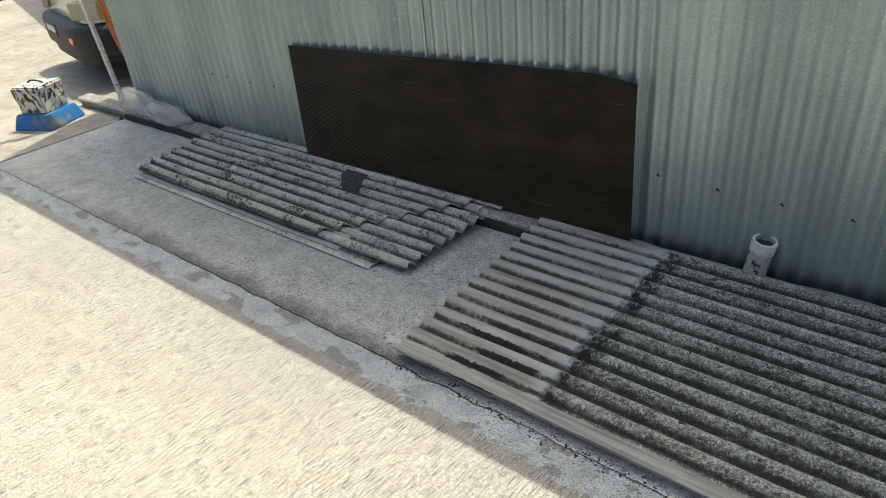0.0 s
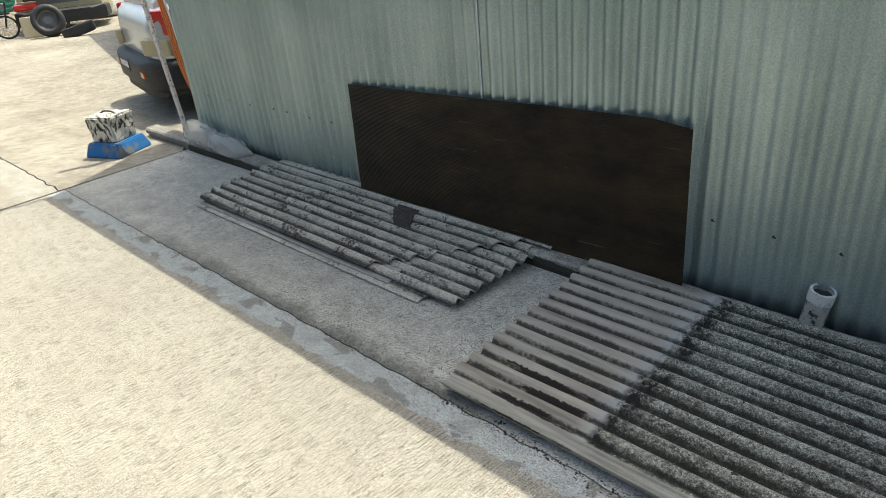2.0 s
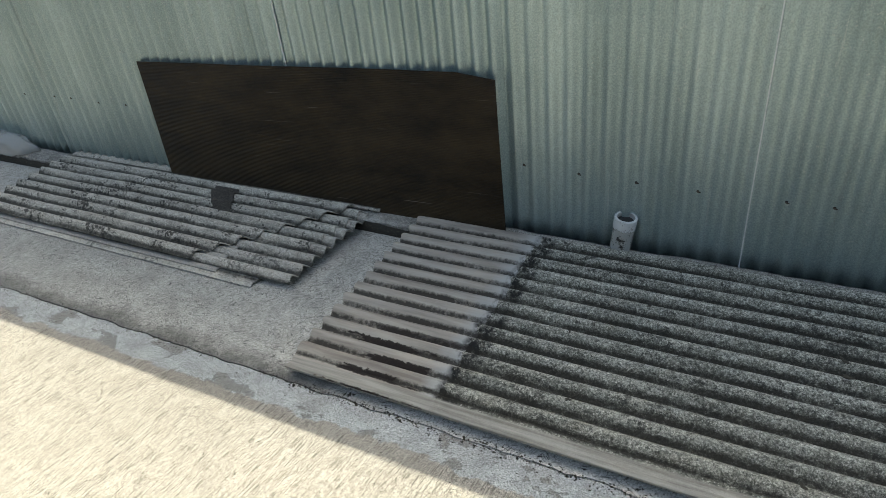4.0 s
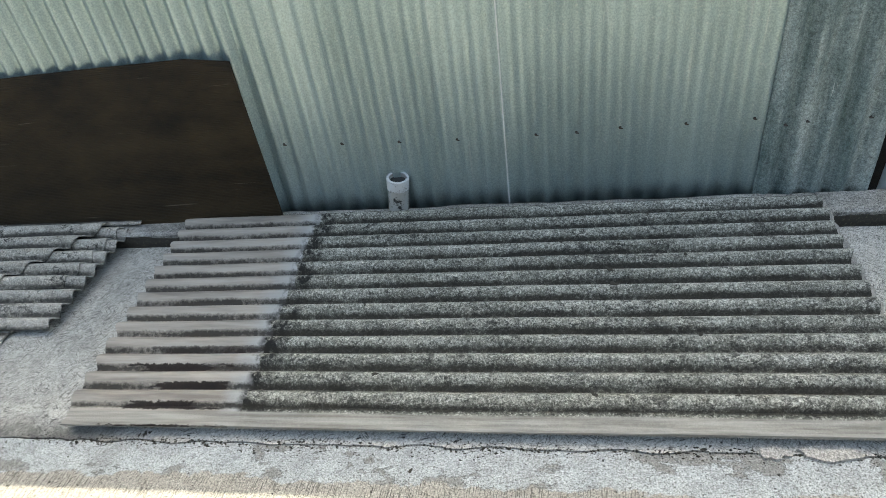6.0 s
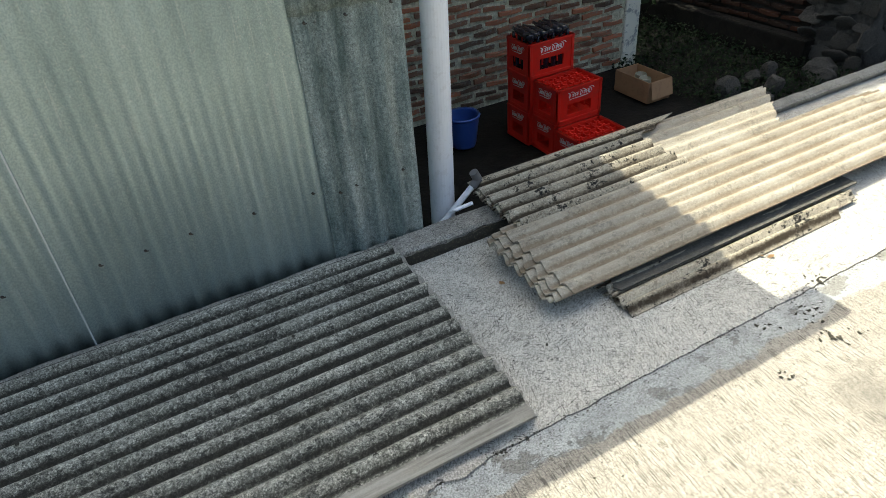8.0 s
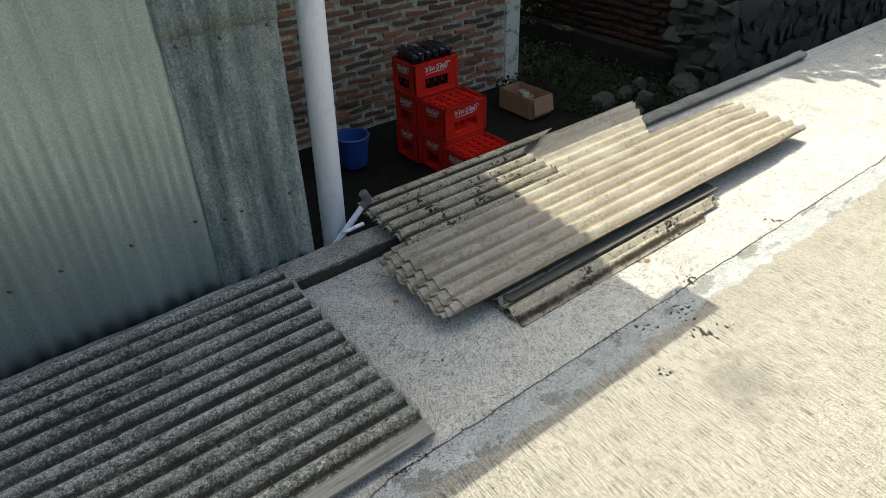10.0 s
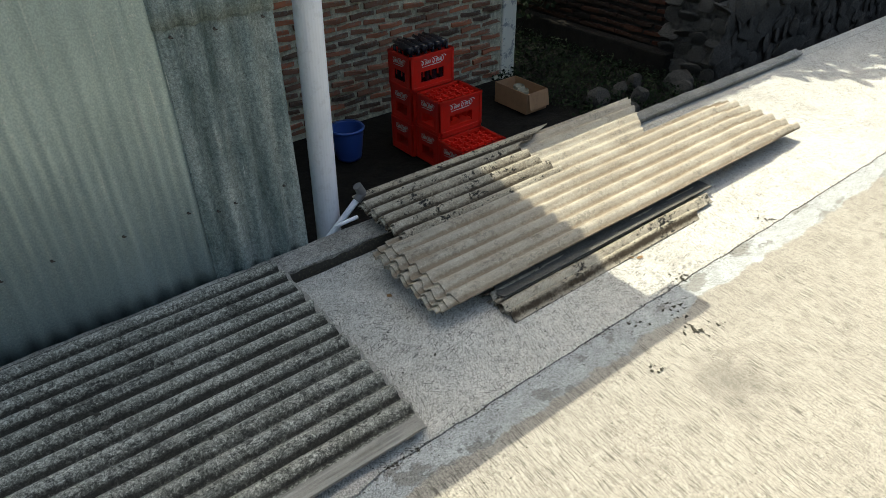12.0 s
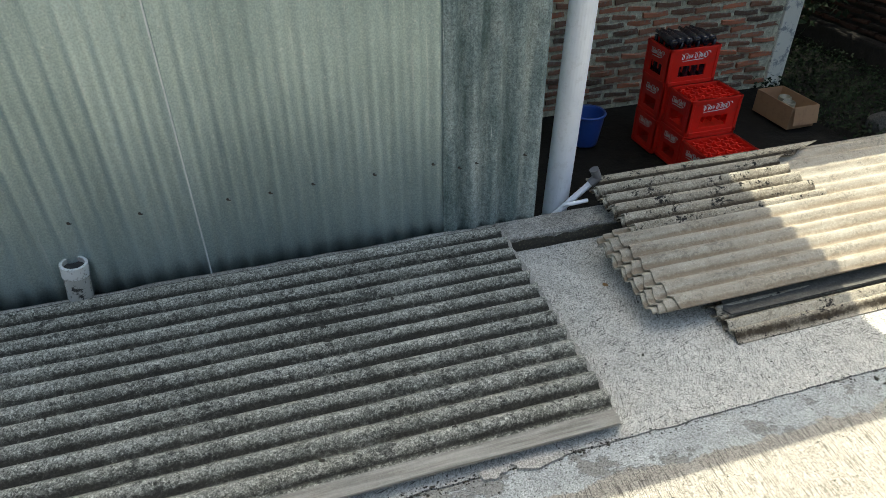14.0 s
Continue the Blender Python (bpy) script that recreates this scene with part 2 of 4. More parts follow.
def zinc():
    k = Mat("galvanised_zinc", 0.4, 0.62, 0.5)
    big = k.noise(1.0, 4, 0.55, k.map((4, 1, 0.7)))
    c = k.ramp(k.mix(0.4, big, k.noise(2.2, 4, 0.6)), (0.32, (0.25, 0.325, 0.32)), (0.64, (0.41, 0.505, 0.495)))
    flake = k.noise(70, 3, 0.75)
    c = k.mix(k.ramp(k.noise(1.0, 4, 0.7, k.map((60, 1, 2))), (0.62, 0.0), (0.70, 0.35)), c, (0.58, 0.62, 0.60))
    c = k.mix(k.ramp(flake, (0.60, 0.0), (0.70, 0.5)), c, (0.56, 0.59, 0.57))
    c = k.mix(k.ramp(k.noise(1.0, 5, 0.7, k.map((28, 1, 1.4))), (0.62, 0.0), (0.76, 0.25)), c, (0.17, 0.165, 0.14))
    c = k.mix(k.ramp(k.noise(14, 5, 0.7), (0.66, 0.0), (0.78, 0.5)), c, (0.15, 0.10, 0.065))
    c = k.grain(c, 160, 0.85, 1.12)
    return k.color(c).rough(k.ramp(flake, (0.3, 0.34), (0.7, 0.46))).bump(k.noise(25, 3), 0.15, 0.003).m


M_ZINC = zinc()


def old_panel():
    k = Mat("stained_fibre_panel", 0.75, 0.1, 0.35)
    st = k.noise(1.0, 6, 0.7, k.map((14, 1, 1.6)))
    c = k.ramp(k.mix(0.25, st, k.noise(8, 5, 0.7)), (0.38, (0.09, 0.13, 0.122)), (0.50, (0.19, 0.235, 0.222)), (0.62, (0.33, 0.37, 0.34)))
    c = k.mix(k.ramp(k.noise(70, 3, 0.75), (0.60, 0.0), (0.68, 0.55)), c, (0.05, 0.055, 0.05))
    c = k.mix(k.ramp(k.noise(1.0, 4, 0.7, k.map((70, 1, 5))), (0.66, 0.0), (0.71, 0.8)), c, (0.55, 0.57, 0.53))
    c = k.grain(k.grain(c, 200, 0.72, 1.25), 80, 0.8, 1.18)
    return k.color(c).bump(k.noise(60, 4, 0.7), 0.4, 0.003).m


M_PANEL = old_panel()


def brown_board():
    k = Mat("brown_fluted_plastic", 0.5, 0, 0.16)
    dust = k.noise(2.6, 6, 0.7, k.map((1, 1, 2.5)))
    c = k.ramp(dust, (0.34, (0.011, 0.008, 0.004)), (0.75, (0.055, 0.039, 0.019)))
    c = k.mix(k.ramp(k.noise(1.0, 3, 0.6, k.map((2.5, 1, 110))), (0.68, 0.0), (0.73, 0.5)), c, (0.20, 0.165, 0.13))
    c = k.mix(k.ramp(k.noise(40, 5, 0.8), (0.68, 0.0), (0.76, 0.5)), c, (0.20, 0.18, 0.15))
    return k.color(c).rough(k.ramp(dust, (0.35, 0.45), (0.7, 0.6))).m


M_BOARD = brown_board()


def paint(name, c, rough=0.45, wear=0.3, worn=(0.2, 0.18, 0.15), scale=30, metal=0.0):
    """Paint or plastic with scuffs of another colour."""
    k = Mat(name, rough, metal, 0.45)
    w = k.noise(scale, 6, 0.75)
    tone = k.mix(k.ramp(k.noise(3.5, 4), (0.35, 0.0), (0.7, 0.35)), c, tuple(a * 0.75 for a in c))
    return k.color(k.mix(k.ramp(w, (0.53, 0.0), (0.60, wear)), tone, worn)).bump(w, 0.12, 0.002).m


M_PVC = paint("white_pvc", (0.83, 0.85, 0.88), 0.35, 0.18, (0.45, 0.44, 0.42))
M_PVC_OLD = paint("dirty_pvc", (0.36, 0.36, 0.33), 0.8, 1.0, (0.035, 0.033, 0.028), 34)
M_PVC_RIM = paint("greyed_pvc", (0.55, 0.57, 0.56), 0.7, 0.8, (0.15, 0.14, 0.12), 40)
M_GREY = paint("grey_plastic", (0.13, 0.13, 0.13), 0.5)
M_RED = paint("red_plastic", (0.72, 0.020, 0.011), 0.42, 0.25, (0.30, 0.05, 0.03), 18)
M_WHITE = paint("white_print", (0.80, 0.78, 0.76), 0.6, 0.3, (0.6, 0.1, 0.08))
M_BLUE = paint("blue_plastic", (0.035, 0.09, 0.33), 0.4, 0.2, (0.1, 0.13, 0.25))
M_BLUE_PAINT = paint("blue_paint", (0.015, 0.14, 0.38), 0.7, 1.0, (0.16, 0.165, 0.16), 7)


def chipped_paint():
    k = Mat("chipped_white_paint", 0.85, 0, 0.3)
    flake = k.noise(30, 5, 0.75, k.map((1, 1, 0.6)), 0.4)
    return k.color(k.mix(k.ramp(flake, (0.465, 0.0), (0.50, 1.0)), (0.035, 0.032, 0.027), (0.60, 0.57, 0.50))).bump(flake, 0.5, 0.004).m


M_CHIPPED = chipped_paint()
M_CARD = paint("cardboard", (0.36, 0.21, 0.11), 0.85, 0.3, (0.20, 0.12, 0.07), 14)
M_BLACK = paint("black_rubber", (0.018, 0.018, 0.018), 0.6, 0.3, (0.08, 0.075, 0.07))
M_STEEL = paint("bare_metal", (0.45, 0.44, 0.42), 0.4, 0.5, (0.2, 0.12, 0.08), 30, 0.7)
M_STEEL_LIGHT = paint("bright_zinc_edge", (0.62, 0.66, 0.66), 0.45, 0.4, (0.35, 0.40, 0.40), 20, 0.2)
M_POLE = paint("speckled_pole_paint", (0.66, 0.60, 0.54), 0.6, 1.0, (0.22, 0.06, 0.04), 38)
M_ORANGE = paint("orange_hose", (0.70, 0.20, 0.04), 0.45)
M_SILVER = paint("silver_car_paint", (0.50, 0.52, 0.53), 0.25, 0.1, (0.4, 0.4, 0.4), 12, 0.4)
M_BEIGE = paint("beige_car_paint", (0.42, 0.36, 0.22), 0.35, 0.3, (0.3, 0.25, 0.16), 12)
M_LENS_RED = paint("red_lens", (0.45, 0.015, 0.012), 0.15, 0.0)
M_AMBER = paint("amber_lens", (0.70, 0.16, 0.02), 0.2, 0.0)
M_GLASS = paint("dark_bottle_glass", (0.012, 0.012, 0.02), 0.06, 0.0)
M_CARGLASS = paint("car_window", (0.30, 0.34, 0.36), 0.05, 0.1, (0.4, 0.4, 0.4), 8, 0.6)
M_WHITECLOTH = paint("white_sack", (0.75, 0.74, 0.72), 0.8, 0.2)
M_GREEN = paint("green_plastic", (0.02, 0.16, 0.11), 0.5)
M_NAIL = paint("rusty_nail", (0.03, 0.025, 0.022), 0.8)
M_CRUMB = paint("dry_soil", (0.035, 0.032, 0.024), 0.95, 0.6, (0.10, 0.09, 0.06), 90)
M_WOOD = paint("roof_timber", (0.25, 0.18, 0.11), 0.8)


def soil(name, a, b, scale):
    k = Mat(name, 0.95, 0, 0.2)
    n = k.noise(scale, 6, 0.7)
    return k.color(k.ramp(n, (0.3, a), (0.7, b))).bump(n, 0.8, 0.02).m


M_SOIL = soil("shade_dark_soil", (0.004, 0.0037, 0.0028), (0.013, 0.011, 0.008), 9)
M_GRAVEL = soil("gravel", (0.07, 0.06, 0.045), (0.30, 0.265, 0.21), 22)
M_STONE = soil("dark_stone", (0.018, 0.018, 0.016), (0.115, 0.108, 0.095), 23)
M_MORTAR = soil("grey_mortar", (0.25, 0.24, 0.17), (0.76, 0.745, 0.56), 30)
M_SHADE_WALL = soil("shade_mortar", (0.014, 0.013, 0.011), (0.036, 0.033, 0.028), 9)


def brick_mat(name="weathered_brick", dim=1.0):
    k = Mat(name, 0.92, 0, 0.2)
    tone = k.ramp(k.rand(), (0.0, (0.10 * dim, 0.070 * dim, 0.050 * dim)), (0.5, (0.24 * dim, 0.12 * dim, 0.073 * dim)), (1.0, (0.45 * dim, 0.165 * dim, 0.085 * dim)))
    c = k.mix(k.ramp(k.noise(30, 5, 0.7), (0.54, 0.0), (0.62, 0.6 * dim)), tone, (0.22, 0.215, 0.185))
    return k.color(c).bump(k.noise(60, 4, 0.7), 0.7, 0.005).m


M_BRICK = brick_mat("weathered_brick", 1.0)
M_SHADE_BRICK = brick_mat("shade_brick", 0.13)


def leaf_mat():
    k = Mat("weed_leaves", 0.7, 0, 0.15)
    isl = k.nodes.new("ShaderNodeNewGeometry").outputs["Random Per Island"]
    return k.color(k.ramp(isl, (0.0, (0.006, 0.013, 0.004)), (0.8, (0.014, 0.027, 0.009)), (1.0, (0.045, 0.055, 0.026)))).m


M_LEAF = leaf_mat()


def bag_mat():
    k = Mat("clear_plastic_bag", 0.18, 0, 0.5)
    k.color((0.55, 0.55, 0.52))
    k.b.inputs["Alpha"].default_value = 0.45
    return k.m


M_BAG = bag_mat()

# ---- mesh helpers ----


def thing(name, label, category, m=None, group="", kind=""):
    ob = new(name)
    ob.empty_display_size = 0.1
    if m is not None:
        ob.matrix_world = m
    return tagged(ob, label, category, group, kind)


def part(name, bm, material, parent=None, label="", smooth=False):
    """Links a bmesh, or a mesh, as one object under a thing or a part."""
    if isinstance(bm, bpy.types.Mesh):
        me = bm
    else:
        me = bpy.data.meshes.new(name)
        bm.to_mesh(me)
        bm.free()
    if not me.materials:
        me.materials.append(material)
    if smooth:
        me.polygons.foreach_set("use_smooth", [True] * len(me.polygons))
    ob = new(name, me)
    ob.parent = parent
    return tagged(ob, label)


def box(bm, size, at=(0, 0, 0), bevel=0.0, m=None):
    got = bmesh.ops.create_cube(bm, size=1.0, matrix=(m or Matrix()) @ Matrix.Translation(at) @ Matrix.Diagonal((*size, 1)))
    if bevel:
        edges = {e for v in got["verts"] for e in v.link_edges}
        bmesh.ops.bevel(bm, geom=list(edges), offset=bevel, segments=2, profile=0.6, affect="EDGES")
    return bm


def rod(bm, a, b, r, r2=None, seg=16, caps=True):
    a, b = Vector(a), Vector(b)
    m = Matrix.Translation((a + b) / 2) @ (b - a).to_track_quat("Z", "Y").to_matrix().to_4x4()
    bmesh.ops.create_cone(bm, cap_ends=caps, segments=seg, radius1=r, radius2=r if r2 is None else r2, depth=(b - a).length, matrix=m)
    return bm


def lathe(bm, rows, seg=24, at=(0, 0, 0)):
    """Turns (radius, height) rows round the z axis."""
    rings = [[bm.verts.new((at[0] + r * math.cos(2 * math.pi * k / seg), at[1] + r * math.sin(2 * math.pi * k / seg), at[2] + z)) for k in range(seg)] for r, z in rows]
    for p, q in zip(rings, rings[1:]):
        for k in range(seg):
            bm.faces.new((p[k], p[(k + 1) % seg], q[(k + 1) % seg], q[k]))
    return bm


def shell(name, top, low):
    """A closed mesh between two grids of points of the same size."""
    rows, cols = len(top), len(top[0])
    verts = [p for r in top for p in r] + [p for r in low for p in r]
    n = rows * cols
    faces = []
    for i in range(rows - 1):
        for j in range(cols - 1):
            a = i * cols + j
            faces.append((a, a + cols, a + cols + 1, a + 1))
            faces.append((n + a, n + a + 1, n + a + cols + 1, n + a + cols))
    rim = [j for j in range(cols)] + [i * cols + cols - 1 for i in range(1, rows)]
    rim += [(rows - 1) * cols + j for j in range(cols - 2, -1, -1)] + [i * cols for i in range(rows - 2, 0, -1)]
    for a, b in zip(rim, rim[1:] + rim[:1]):
        faces.append((a, b, n + b, n + a))
    me = bpy.data.meshes.new(name)
    me.from_pydata(verts, [], faces)
    me.update()
    return me


def rough(x, y, z, s, a):
    return a * noise.noise(Vector((x * s, y * s, z * s)))


def sheet(name, x0, x1, y0, y1, pitch, amp, thick=0.006, base=0.0, seed=0.0, left=None, right=None, nx=40, lip=0.0, chip=0.012, sag=0.004, tilt=0.0, phase=0.0, keen=1.0, flange=0.0):
    """A corrugated sheet with waves along x. left, right: how far its ends draw in at the share v of its width. lip, flange: flat front and back edges. tilt: rise towards the back."""
    ny = max(8, int(round((y1 - y0) / pitch * 10)))
    top, low = [], []
    for i in range(nx + 1):
        u = i / nx
        a, b = [], []
        for j in range(ny + 1):
            v = j / ny
            y = y0 + (y1 - y0) * v
            xl = x0 + (left(v) if left else 0) + rough(y, seed, 1, 22, chip) + rough(y, seed, 7, 70, chip * 0.5)
            xr = x1 - (right(v) if right else 0) + rough(y, seed, 3, 22, chip) + rough(y, seed, 9, 70, chip * 0.5)
            x = xl + (xr - xl) * u
            w = (0.5 + 0.5 * math.cos(2 * math.pi * ((y - y0 - lip) / pitch + phase + 0.5))) ** keen
            z = 2 * amp * w
            if y - y0 < lip:
                z = 2 * amp * 0.28 * (y - y0) / lip
            if y1 - y < flange:
                z = 2 * amp * 0.5
            z += base + tilt * v + rough(x, y, seed, 2.1, sag) + rough(x, y, seed + 5, 9, sag * 0.25)
            a.append((x, y, z))
            b.append((x, y, z - thick))
        top.append(a)
        low.append(b)
    me = shell(name, top, low)
    me.polygons.foreach_set("use_smooth", [True] * len(me.polygons))
    me.set_sharp_from_angle(angle=radians(50))
    return me


def plate(name, pts, z, thick):
    """A flat slab from an outline."""
    bm = bmesh.new()
    f = bm.faces.new([bm.verts.new((x, y, z)) for x, y in pts])
    if f.normal.z < 0:
        f.normal_flip()
    got = bmesh.ops.extrude_face_region(bm, geom=[f])
    for v in got["geom"]:
        if isinstance(v, bmesh.types.BMVert):
            v.co.z = z - thick
    bmesh.ops.recalc_face_normals(bm, faces=bm.faces)
    return bm


# ---- ground ----
WALL_Y, JOINT_Y, KERB_Y, LOW = 2.782, 1.65, 2.640, -0.50
PIT = (-4.55, 5.9)


def jag(x, seed, a):
    return rough(x, seed, 0, 9, a) + rough(x, seed, 2, 31, a * 0.5)


def solid(name, bm, material, label, category):
    return tagged(part(name, bm, material), label, category, kind="structure")


solid("ground", plate("ground", [(-400, -400), (400, -400), (400, 400), (-400, 400)], LOW - 0.02, 0.3), M_SOIL, "soil in the sunken strip behind the yard, darkened for its deep shade", "soil")
solid("gravel_ground", plate("gravel_ground", [(-90, -60), (-15.6, -60), (-15.2, 4.4), (-14.9, 6.5), (-15.3, 60), (-90, 60)], -0.012, 0.4), M_GRAVEL, "pale gravel beyond the concrete yard", "gravel")
road_edge = [(40 - 0.02 * k, JOINT_Y - 0.005 + jag(40 - 0.02 * k, 8, 0.012)) for k in range(0, 2235)]
solid("road", plate("road", [(-4.69, -40), (40, -40)] + road_edge, 0.0, 0.3), M_ROAD, "sunlit broom-finished concrete road slab", "road")
yard_edge = [(-16 + 0.06 * k, 1.625 + jag(0.06 * k, 21, 0.02)) for k in range(0, 189)]
solid("yard", plate("yard", [(-16, 40), (-4.9, 40), (-4.9, 2.75), (-4.705, 2.6), (-4.705, 1.63)] + yard_edge[::-1], 0.0, 0.3), M_YARD, "sunlit pale concrete yard, streaked and worn", "yard")
solid("yard_front", plate("yard_front", [(-16, -40), (-4.705, -40), (-4.705, 1.617)] + [(x, y - 0.012) for x, y in yard_edge[::-1]], 0.0, 0.3), M_YARD_FRONT, "sunlit pale concrete yard slab with a cracked joint", "yard")
front = [(-4.68 + 0.02 * k, JOINT_Y + jag(-4.68 + 0.02 * k, 8, 0.012)) for k in range(0, 750)]
apron_pts = front + [(10.3, 2.745), (-4.69, 2.745)]
solid("pavement", plate("pavement", apron_pts, 0.001, 0.3), M_APRON, "rough grey concrete apron in front of the shed, scratched and stained", "pavement")
solid("far_pavement", plate("far_pavement", [(5.95, 2.75), (40, 2.75), (40, 2.90), (5.95, 2.83)], 0.0, 0.6), M_APRON, "grey concrete beside the stone wall", "pavement")
for k, (x0, w, d) in enumerate([(1.275, 0.075, 0.040), (1.14, 0.035, 0.035)]):
    pts = []
    for q in range(16):
        a = 2 * math.pi * q / 16
        r = 1 + rough(math.cos(a) + k, math.sin(a), k, 2.5, 0.5)
        pts.append((x0 + 0.1 + w * r * math.cos(a), 1.668 + d * 0.6 * r * math.sin(a) - 0.02))
    solid("mortar_patch", plate("mortar_patch", pts, 0.012, 0.02), M_BAND, "whitish crumbling mortar patch at the joint", "mortar patch")


def kerb(x0, x1, high=0.075, y0=KERB_Y, wide=0.125):
    """A low kerb with a broken nose over a hollowed foot."""
    rows = []
    n = 220
    for i in range(n + 1):
        x = x0 + (x1 - x0) * i / n
        h = high + rough(x, 1, 1, 3, 0.004)
        prof = [(y0 + 0.022, -0.3), (y0 + 0.020, h * 0.30), (y0 + 0.003, h * 0.45), (y0, h - 0.012), (y0 + 0.012, h), (y0 + wide - 0.01, h + 0.004), (y0 + wide, h - 0.01), (y0 + wide, -0.55)]
        rows.append([(x, y + rough(x, y, z, 7, 0.007) + rough(x, y, z, 25, 0.003), z + rough(x, y, z, 11, 0.005)) for y, z in prof])
    me = bpy.data.meshes.new("kerb")
    c = len(rows[0])
    verts = [p for r in rows for p in r]
    faces = [(i * c + j, i * c + (j + 1) % c, (i + 1) * c + (j + 1) % c, (i + 1) * c + j) for i in range(n) for j in range(c)]
    faces += [tuple(range(c))[::-1], tuple(n * c + j for j in range(c))]
    me.from_pydata(verts, [], faces)
    return me


solid("kerb", kerb(-5.45, 3.3), M_KERB, "low dark weathered concrete kerb at the back of the apron", "kerb")
solid("kerb_far", kerb(3.305, 5.95, 0.052, 2.728, 0.075), M_KERB_FAR, "low narrow grey concrete kerb along the sunken strip", "kerb")
solid("joint_soil", plate("joint_soil", [(-4.68, 1.60), (9.0, 1.60), (9.0, 1.70), (-4.68, 1.70)], -0.007, 0.05), M_CRUMB, "dark soil filling the joint of the slabs", "soil")

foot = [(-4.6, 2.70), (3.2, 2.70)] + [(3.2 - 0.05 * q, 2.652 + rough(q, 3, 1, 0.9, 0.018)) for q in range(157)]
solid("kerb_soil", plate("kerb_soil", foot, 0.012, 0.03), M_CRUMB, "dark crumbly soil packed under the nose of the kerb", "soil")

face_top, face_low = [], []
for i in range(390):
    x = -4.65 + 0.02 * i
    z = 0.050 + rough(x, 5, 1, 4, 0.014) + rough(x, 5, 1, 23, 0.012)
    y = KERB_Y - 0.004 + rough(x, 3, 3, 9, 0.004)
    face_top.append([(x, y, z), (x, y - 0.004, z * 0.5), (x, y - 0.001, 0.0)])
    face_low.append([(x, KERB_Y + 0.03, z), (x, KERB_Y + 0.03, z * 0.5), (x, KERB_Y + 0.03, -0.01)])
solid("kerb_moss", shell("kerb_moss", face_top, face_low), M_CRUMB, "jagged black strip along the front face of the kerb", "moss")

# ---- shed ----
shed = thing("shed_wall", "shed wall of grey galvanised corrugated sheets", "wall", kind="structure")


def zinc_panel(x0, x1, z0, z1, y, pitch, amp, seed, wob=0.004):
    nx, nz = int((x1 - x0) / pitch * 10), 24
    top, low = [], []
    for i in range(nx + 1):
        a, b = [], []
        x = x0 + (x1 - x0) * i / nx
        for j in range(nz + 1):
            z = z0 + (z1 - z0) * j / nz + (rough(x, seed, 0, 6, 0.004) if j == 0 else 0)
            yy = y - amp * math.cos(2 * math.pi * (x - 0.507) / pitch) + rough(x, z, seed, 1.6, wob) + rough(x, z, seed, 7, wob * 0.3)
            a.append((x, yy, z))
            b.append((x, yy + 0.0015, z))
        top.append(a)
        low.append(b)
    me = shell("corrugated_sheet", low, top)
    me.polygons.foreach_set("use_smooth", [True] * len(me.polygons))
    return me


SEAMS = [-4.655, -3.51, -2.52, -1.54, -0.478, 0.507, 1.455]
for k, (a, b) in enumerate(zip(SEAMS, SEAMS[1:])):
    part("corrugated_sheet", zinc_panel(a, b + (0.03 if b < 1 else -0.01), 0.045, 2.55, WALL_Y - 0.006 * (k % 2), 0.0762, 0.0085 if a > -1 else 0.0150, k * 3.1), M_ZINC, shed)
part("fibre_panel", zinc_panel(1.44, 1.846, 0.052, 1.10, WALL_Y - 0.016, 0.088, 0.0140, 40, 0.006), M_PANEL, shed, "stained dark grey fibre cement panel")
part("fibre_panel", zinc_panel(1.425, 1.850, 1.055, 2.5, WALL_Y - 0.026, 0.088, 0.0140, 50, 0.006), M_PANEL, shed, "stained dark grey fibre cement panel")


for x in (-1.54, 0.507):
    bm = bmesh.new()
    box(bm, (0.005, 0.004, 2.5), (x, WALL_Y - 0.019, 1.30), 0.001)
    part("lap_edge", bm, M_STEEL_LIGHT, shed, "bright turned lap edge")


def nail_mesh():
    bm = bmesh.new()
    rod(bm, (0, 0, 0), (0, -0.004, 0), 0.0055, 0.004, 10)
    box(bm, (0.012, 0.002, 0.004), (0.004, -0.001, -0.004))
    me = bpy.data.meshes.new("nail")
    bm.to_mesh(me)
    bm.free()
    return me


NAIL = nail_mesh()
for x, z in [(-0.372, 0.40), (-0.136, 0.39), (0.095, 0.384), (0.324, 0.38), (0.624, 0.382), (0.774, 0.383), (0.932, 0.393), (1.164, 0.394), (1.397, 0.40), (-3.039, 0.459), (-2.801, 0.463), (-3.289, 0.467), (-3.447, 0.467), (-3.75, 0.46), (-4.05, 0.46), (-4.35, 0.46), (1.50, 0.375), (1.57, 0.385), (1.775, 0.388), (1.627, 1.03), (1.48, 1.03), (1.80, 1.04)]:
    nail = part("nail", NAIL, M_NAIL if x < 1.6 else M_STEEL, shed)
    nail.location = (x, WALL_Y - (0.016 if x < 1.45 else 0.030), z)
for name, x0, x1, y0, y1 in (("wall_left", -4.65, -4.60, 2.80, 6.5), ("wall_right", 1.78, 1.83, 2.80, 6.5), ("wall_back", -4.65, 1.83, 6.5, 6.55)):
    bm = bmesh.new()
    box(bm, (x1 - x0, y1 - y0, 3.2), ((x0 + x1) / 2, (y0 + y1) / 2, 1.1))
    solid(name, bm, M_ZINC, "plain grey sheet-clad shed wall", "wall")
roof = bmesh.new()
for v in ((-4.60, 2.5, 2.5), (2.77, 2.5, 2.5), (2.77, 6.7, 3.1), (-5.6, 6.7, 3.1), (-5.05, 3.45, 2.63)):
    roof.verts.new(v)
roof.faces.new(roof.verts)
